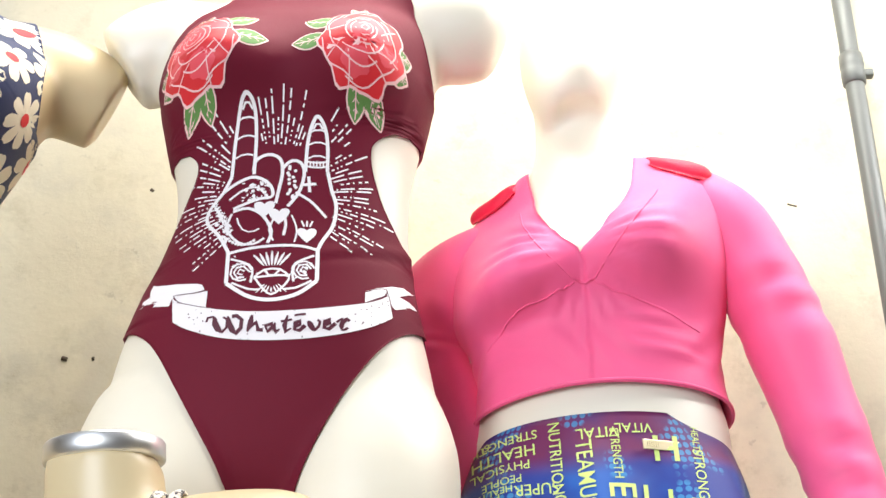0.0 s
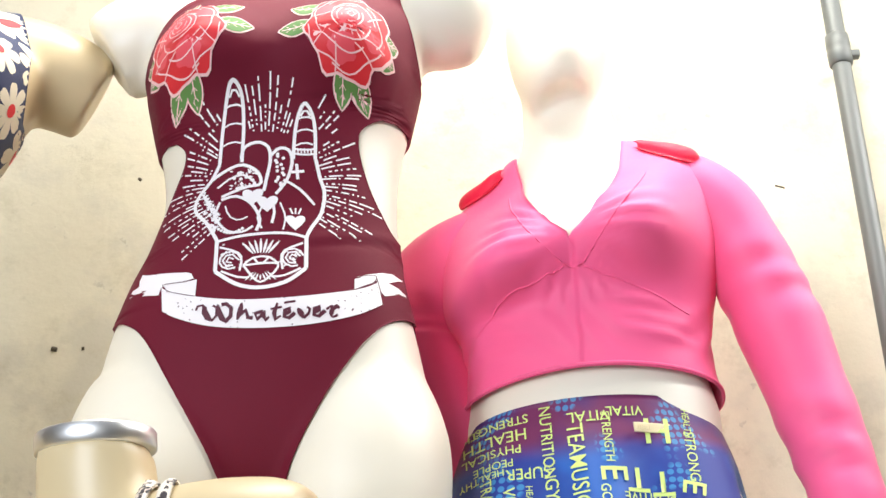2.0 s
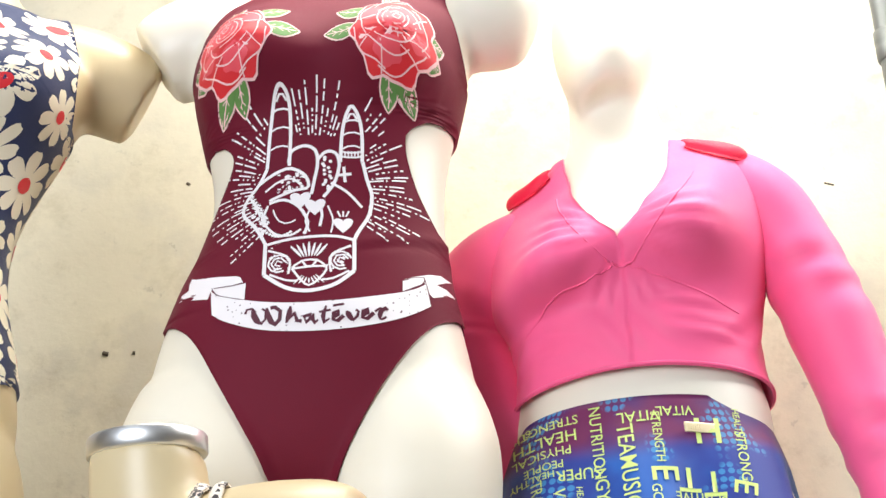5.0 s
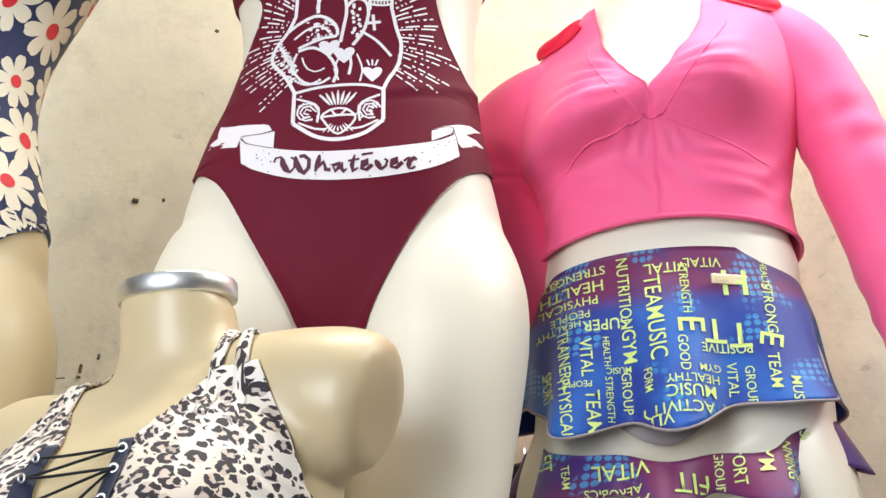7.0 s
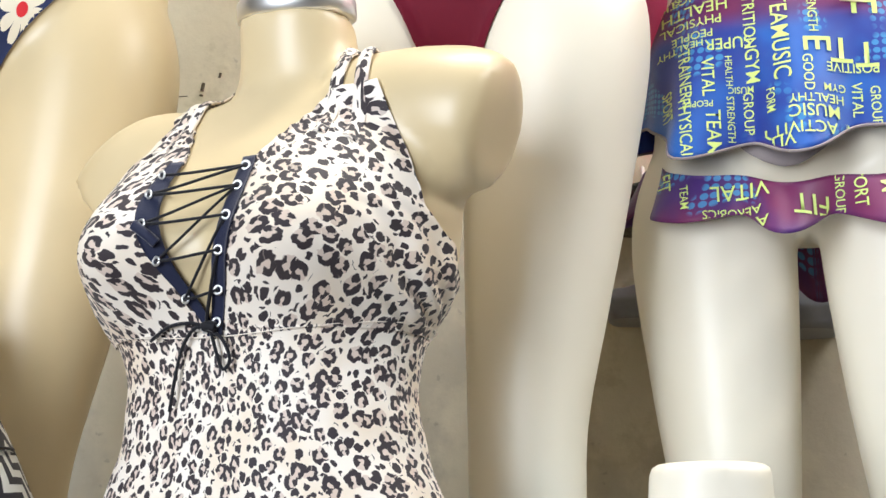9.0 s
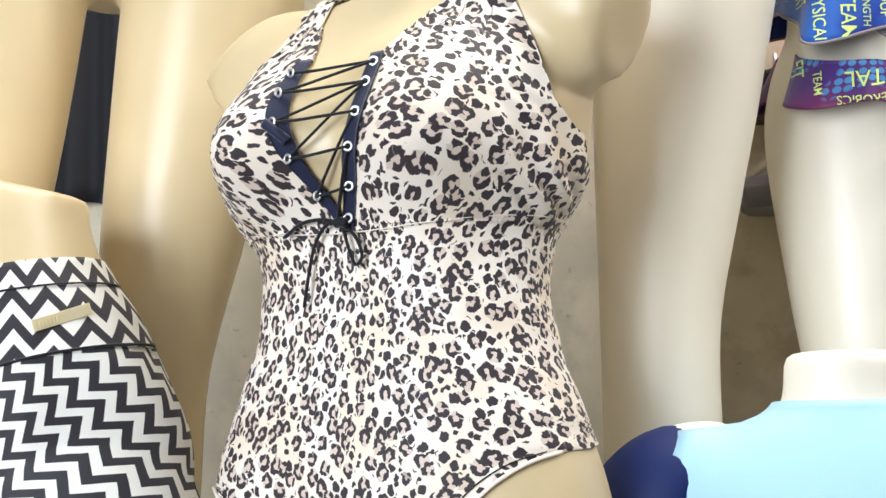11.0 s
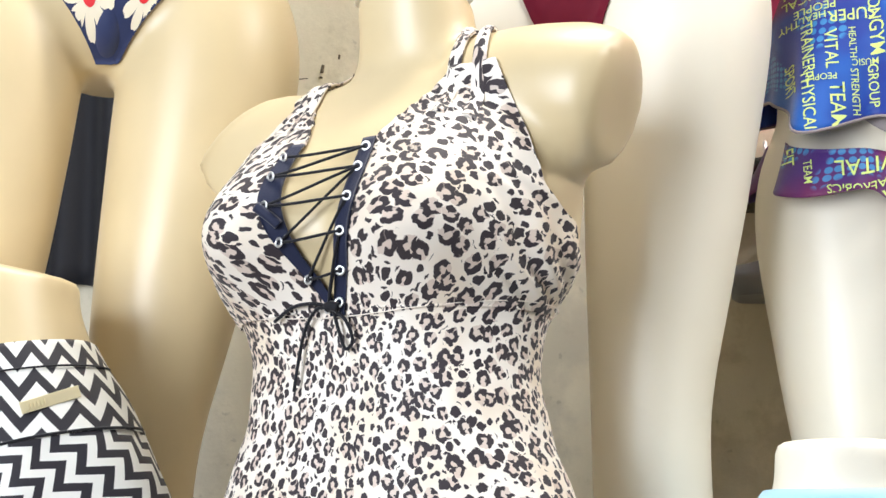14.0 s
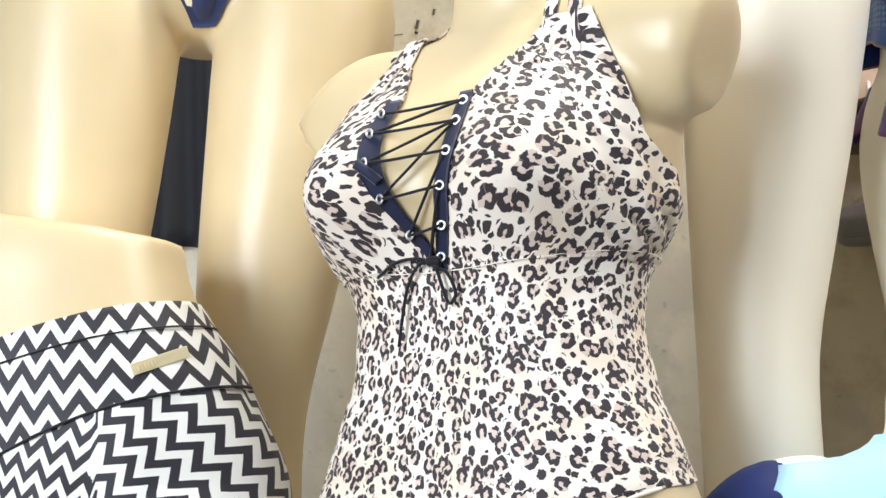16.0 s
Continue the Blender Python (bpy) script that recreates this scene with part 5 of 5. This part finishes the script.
# broken rays all round, none towards the cuff
for k in range(72):
    ang = radians(-40 + 260 * (k + rg.uniform(-0.25, 0.25)) / 71)
    r = 1.06 + 0.16 * rg.random()
    end = rg.choice((1.45, 1.62, 1.78, 1.95)) + 0.08 * rg.random()
    sx, sz = math.cos(ang), math.sin(ang)
    while r < end:
        ln = rg.choice((0.03, 0.06, 0.14, 0.26))
        hidden = any(abs(r * sx - c) < w and r * sz < top for c, w, top in ((-0.54, 0.26, 1.95), (0.76, 0.24, 1.62)))
        if not hidden:
            es([(r * sx, 0.02 + r * sz), ((r + ln) * sx, 0.02 + (r + ln) * sz)], 0.0013)
        r += ln + rg.uniform(0.04, 0.08)
part("emblem_print", em, WHITE_INK, burg, "white line emblem with broken rays")

# ribbon: a curved middle band with two folded ends
rb = bmesh.new()


def ribbon(pt, pb_, n, lift):
    pts, polys = [], []
    for i in range(n + 1):
        t = i / n
        a, b = pt(t), pb_(t)
        for j in range(5):
            pts.append((a[0] + (b[0] - a[0]) * j / 4, a[1] + (b[1] - a[1]) * j / 4))
    for i in range(n):
        polys += [(5 * i + j, 5 * i + j + 1, 5 * i + j + 6, 5 * i + j + 5) for j in range(4)]
    pb.faces(rb, pts, polys, lift)


BAND_TOP = [(-0.1015, 0.1820), (-0.0966, 0.1764), (-0.0848, 0.1699), (-0.0677, 0.1640), (-0.0454, 0.1588), (-0.0182, 0.1559), (0.0085, 0.1562), (0.0350, 0.1584), (0.0613, 0.1631), (0.0824, 0.1690), (0.0957, 0.1759), (0.1038, 0.1830)]
BAND_LOW = [(-0.0991, 0.1539), (-0.0902, 0.1469), (-0.0786, 0.1409), (-0.0617, 0.1343), (-0.0424, 0.1298), (-0.0182, 0.1274), (0.0084, 0.1271), (0.0346, 0.1292), (0.0607, 0.1344), (0.0817, 0.1417), (0.0965, 0.1499), (0.1073, 0.1587)]
FOLDS = [[(-0.1010, 0.1830), (-0.0956, 0.1839), (-0.0793, 0.1818), (-0.0662, 0.1828), (-0.0667, 0.1733), (-0.0671, 0.1639), (-0.0791, 0.1681), (-0.0884, 0.1719), (-0.0967, 0.1770)],
         [(-0.1245, 0.2070), (-0.1192, 0.2030), (-0.0971, 0.1970), (-0.0766, 0.1926), (-0.0720, 0.1905), (-0.0691, 0.1839), (-0.0793, 0.1824), (-0.0986, 0.1847), (-0.1021, 0.1803), (-0.1043, 0.1732), (-0.1211, 0.1783), (-0.1393, 0.1856), (-0.1346, 0.1916), (-0.1266, 0.1927), (-0.1269, 0.2001)],
         [(0.0822, 0.1814), (0.0912, 0.1852), (0.1018, 0.1885), (0.1001, 0.1822), (0.0915, 0.1757), (0.0819, 0.1695)],
         [(0.0838, 0.1835), (0.0934, 0.1886), (0.1068, 0.1952), (0.1175, 0.1995), (0.1271, 0.2013), (0.1221, 0.1944), (0.1144, 0.1870), (0.1069, 0.1819), (0.1022, 0.1844), (0.0933, 0.1850)],
         [(0.1018, 0.1861), (0.1081, 0.1858), (0.1144, 0.1864), (0.1223, 0.1860), (0.1286, 0.1843), (0.1333, 0.1823), (0.1204, 0.1756), (0.1097, 0.1694), (0.1056, 0.1744), (0.1032, 0.1816)]]
SCRIPT = [([(-0.0658, 0.1484), (-0.0652, 0.1518), (-0.0619, 0.1536), (-0.0580, 0.1524), (-0.0558, 0.1491)], 0.0017),
          ([(-0.0586, 0.1525), (-0.0574, 0.1459), (-0.0545, 0.1402), (-0.0512, 0.1368)], 0.0051),
          ([(-0.0512, 0.1362), (-0.0474, 0.1392), (-0.0453, 0.1453), (-0.0469, 0.1508), (-0.0497, 0.1518)], 0.0017),
          ([(-0.0453, 0.1523), (-0.0436, 0.1439), (-0.0408, 0.1378), (-0.0376, 0.1345)], 0.0046),
          ([(-0.0386, 0.1340), (-0.0338, 0.1381), (-0.0317, 0.1449), (-0.0338, 0.1504), (-0.0382, 0.1526), (-0.0415, 0.1518)], 0.0029),
          ([(-0.0225, 0.1522), (-0.0241, 0.1442), (-0.0268, 0.1357)], 0.0040),
          ([(-0.0257, 0.1397), (-0.0214, 0.1439), (-0.0176, 0.1442), (-0.0176, 0.1390), (-0.0150, 0.1347), (-0.0123, 0.1368)], 0.0031),
          ([(-0.0027, 0.1427), (-0.0075, 0.1435), (-0.0107, 0.1396), (-0.0091, 0.1355), (-0.0059, 0.1359), (-0.0027, 0.1403)], 0.0029),
          ([(-0.0011, 0.1437), (-0.0022, 0.1380), (-0.0001, 0.1344), (0.0031, 0.1372)], 0.0034),
          ([(0.0106, 0.1509), (0.0084, 0.1434), (0.0068, 0.1364), (0.0100, 0.1346), (0.0137, 0.1380)], 0.0037),
          ([(0.0042, 0.1447), (0.0095, 0.1456), (0.0148, 0.1467)], 0.0017),
          ([(0.0169, 0.1507), (0.0222, 0.1518), (0.0275, 0.1524)], 0.0017),
          ([(0.0163, 0.1391), (0.0216, 0.1413), (0.0232, 0.1448), (0.0195, 0.1454), (0.0163, 0.1408), (0.0179, 0.1356), (0.0221, 0.1361), (0.0269, 0.1408)], 0.0029),
          ([(0.0295, 0.1454), (0.0321, 0.1408), (0.0347, 0.1356)], 0.0046),
          ([(0.0347, 0.1356), (0.0394, 0.1403), (0.0406, 0.1450), (0.0380, 0.1467)], 0.0020),
          ([(0.0436, 0.1411), (0.0489, 0.1436), (0.0505, 0.1472), (0.0469, 0.1476), (0.0437, 0.1428), (0.0452, 0.1376), (0.0493, 0.1384), (0.0547, 0.1439)], 0.0029),
          ([(0.0557, 0.1451), (0.0594, 0.1483), (0.0621, 0.1491)], 0.0017),
          ([(0.0621, 0.1491), (0.0604, 0.1431), (0.0598, 0.1384)], 0.0037),
          ([(0.0604, 0.1425), (0.0625, 0.1468), (0.0657, 0.1494), (0.0683, 0.1479)], 0.0034),
          ([(0.0598, 0.1384), (0.0629, 0.1381), (0.0661, 0.1407)], 0.0017),
          ([(0.0793, 0.1473), (0.0803, 0.1468)], 0.0023),
          ([(-0.1004, 0.1840), (-0.0954, 0.1755), (-0.0848, 0.1699), (-0.0671, 0.1639)], 0.0007),
          ([(-0.0696, 0.1834), (-0.0793, 0.1818), (-0.0980, 0.1834)], 0.0007),
          ([(0.1019, 0.1892), (0.1011, 0.1824), (0.0915, 0.1751), (0.0819, 0.1689)], 0.0009),
          ([(0.1023, 0.1875), (0.1047, 0.1778), (0.1065, 0.1686)], 0.0008),
          ([(0.0838, 0.1823), (0.0934, 0.1874), (0.1019, 0.1892)], 0.0007)]
top_at = lambda t: tuple(resample(BAND_TOP, 41)[round(t * 40)])
low_at = lambda t: tuple(resample(BAND_LOW, 41)[round(t * 40)])
ribbon(top_at, low_at, 40, 0.0006)
for outline in FOLDS:
    n = len(outline)
    pb.blob(rb, outline, sum(p[0] for p in outline) / n, sum(p[1] for p in outline) / n, 0.0002, 4)
part("ribbon_print", rb, WHITE_INK, burg, "white printed ribbon banner")
wd = bmesh.new()
for k, (pts, w) in enumerate(SCRIPT):
    pb.stroke(wd, pts, w * (1.3 if w > 0.0015 else 1.0), 0.0012, w > 0.0033)
for k in range(46):
    t, q = rg.random(), rg.random()
    a, b = top_at(t), low_at(t)
    x, z, r = a[0] + (b[0] - a[0]) * q, a[1] + (b[1] - a[1]) * q, rg.uniform(0.0004, 0.0009)
    pb.blob(wd, [(x + r * math.cos(c), z + r * math.sin(c)) for c in (0, 1.3, 2.6, 3.9, 5.2)], x, z, 0.0011, 1)
part("lettering", wd, DARK_INK, burg, "dark red script word")

# daisies on the navy swimsuit
class RoundPrint(Print):
    """Ink laid round a form: x runs along its girth from the front, z up its axis."""

    def drop(self, x, z, lift=0.0):
        a = x / 0.125
        cx, cy = spine_n(z)
        o = M_NAVY @ Vector((cx, cy, z))
        d = (M_NAVY.to_3x3() @ Vector((math.sin(a), -math.cos(a), 0))).normalized()
        hit, _, _, _ = self.trees[0].ray_cast(o + d * 0.45, -d, 0.45)
        return None if hit is None else hit + d * (self.off + lift)


pn = RoundPrint([tree_of(navy.data)], (0.0, 0.0, 0.0), 0.0007)


def daisy(x, z, r, turn, squeeze=1.0):
    pet, heart_ = bmesh.new(), bmesh.new()
    for k in range(8):
        a = turn + k * math.pi / 4
        cx, cz = x + 0.55 * r * math.cos(a) * squeeze, z + 0.55 * r * math.sin(a)
        out = []
        for i in range(18):
            t = 2 * math.pi * i / 18
            l = 0.47 * r * math.cos(t) * (1 - 0.10 * (abs(t - math.pi) > 2.8))
            w = 0.19 * r * math.sin(t) * (1.1 + 0.55 * math.cos(t))
            out.append((cx + (l * math.cos(a) - w * math.sin(a)) * squeeze, cz + l * math.sin(a) + w * math.cos(a)))
        pn.blob(pet, out, cx, cz, 0.0, 2)
    pn.blob(heart_, [(x + squeeze * 0.24 * r * math.cos(t), z + 0.24 * r * math.sin(t)) for t in (2 * math.pi * i / 16 for i in range(16))], x, z, 0.0005, 2)
    p = part("daisy_print", pet, CREAM_INK, navy, "cream printed daisy")
    part("daisy_heart", heart_, RED_INK, p, "red flower centre")


FLOWERS = [(0.070 * c + (0.035 if r % 2 else 0.0) - 0.09 + 0.008 * math.sin(3 * r + 5 * c), 0.055 + 0.060 * r + 0.008 * math.cos(4 * c + r), 0.032 + 0.004 * math.sin(2 * c + 3 * r)) for r in range(9) for c in range(6)]
for i, (x, z, r) in enumerate(FLOWERS):
    daisy(x, z, r, i * 0.7)

# words on the skirt, upside down or reading downwards
ps = Print([skirt_tree, tree_of(ruffle.data)], (0.0, 1.63, 0.0), 0.0013)


def lettering(text, x, z, size, turn, bold, wide):
    bm = bmesh.new()
    ps.words(bm, text, x, z, size, turn, 0.0, bold, 0.0, wide)
    part("word_print", bm, WORD_INK, skirt)


def words_at(rows, turn):
    for text, x, z, size in rows:
        lettering(text, x, z, size, turn, 0.004, 0.92)


metal_tag(skirt, outer_hit(skirt_tree, M_PINK, 34, 0.226, 0.003), Vector((0.9, 0.45, 0.05)), Vector((0.45, -0.89, 0)), 0.042, 0.010)
words_at([('STRENGTH', 0.054, 2.081, 0.0145), ('HEALTH', 0.053, 2.064, 0.0188), ('PHYSICAL', 0.049, 2.048, 0.0145), ('PEOPLE', 0.05, 2.033, 0.0128), ('VITAL', 0.145, 2.073, 0.0171), ('HEALTHY', 0.038, 2.023, 0.0111), ('SUPER', 0.083, 2.019, 0.0171), ('MUSIC', 0.093, 1.969, 0.0094), ('PEOPLE', 0.052, 1.956, 0.0094), ('POSITIVE', 0.196, 1.982, 0.0137), ('GYM', 0.177, 1.96, 0.0111)], 180)
words_at([('HEALTHY', 0.16, 1.948, 0.0128), ('MUSIC', 0.157, 1.935, 0.018), ('ACTIVITY', 0.143, 1.918, 0.0171), ('VITAL', 0.117, 1.907, 0.0171), ('AEROBICS', 0.079, 1.848, 0.0128), ('VITAL', 0.087, 1.869, 0.0222), ('ACTIVE', 0.085, 1.834, 0.0171), ('FIT', 0.151, 1.849, 0.0299), ('VITAL', 0.181, 2.077, 0.0154), ('GYM', 0.2, 1.92, 0.0154), ('SUPER', 0.024, 2.083, 0.0128)], 180)
words_at([('NUTRITION', 0.103, 2.05, 0.0162), ('TEAMUSIC', 0.13, 2.018, 0.0222), ('STRENGTH', 0.161, 2.047, 0.0128), ('TRAINER', 0.041, 1.991, 0.0154), ('VITAL', 0.062, 1.984, 0.0171), ('HEALTH', 0.082, 1.989, 0.0094), ('GYM', 0.104, 1.992, 0.0188), ('GROUP', 0.099, 1.945, 0.0137), ('STRENGTH', 0.082, 1.939, 0.0103), ('TEAM', 0.065, 1.926, 0.0197), ('PHYSICAL', 0.039, 1.931, 0.0162), ('SPORT', 0.024, 1.965, 0.0128), ('FORM', 0.119, 1.952, 0.0103), ('GOOD', 0.153, 1.974, 0.0137)], -90)
words_at([('VITAL', 0.198, 1.95, 0.0145), ('GROUP', 0.215, 1.944, 0.0128), ('TEAM', 0.239, 1.958, 0.0162), ('SPORT', 0.196, 1.868, 0.0162), ('GYM', 0.22, 1.876, 0.0205), ('GROUP', 0.178, 1.862, 0.0128), ('RUNNING', 0.243, 1.879, 0.0145), ('TEAM', 0.036, 1.868, 0.0111), ('FIT', 0.018, 1.889, 0.0171), ('STRONG', 0.242, 2.026, 0.0154), ('SPORT', 0.265, 1.884, 0.0162), ('MUSIC', 0.258, 1.934, 0.0145), ('HEALTH', 0.242, 2.064, 0.0103)], -90)
for text, x, z, size, turn in ( ('E', 0.162, 2.006, 0.0364, -90), ('T', 0.186, 2.001, 0.0364, 180), ('T', 0.21, 1.997, 0.0364, 180), ('H', 0.211, 2.055, 0.0405, 180), ('E', 0.239, 1.992, 0.0324, -100) ):
    lettering(text, x, z, size, turn, 0.012, 1.0)
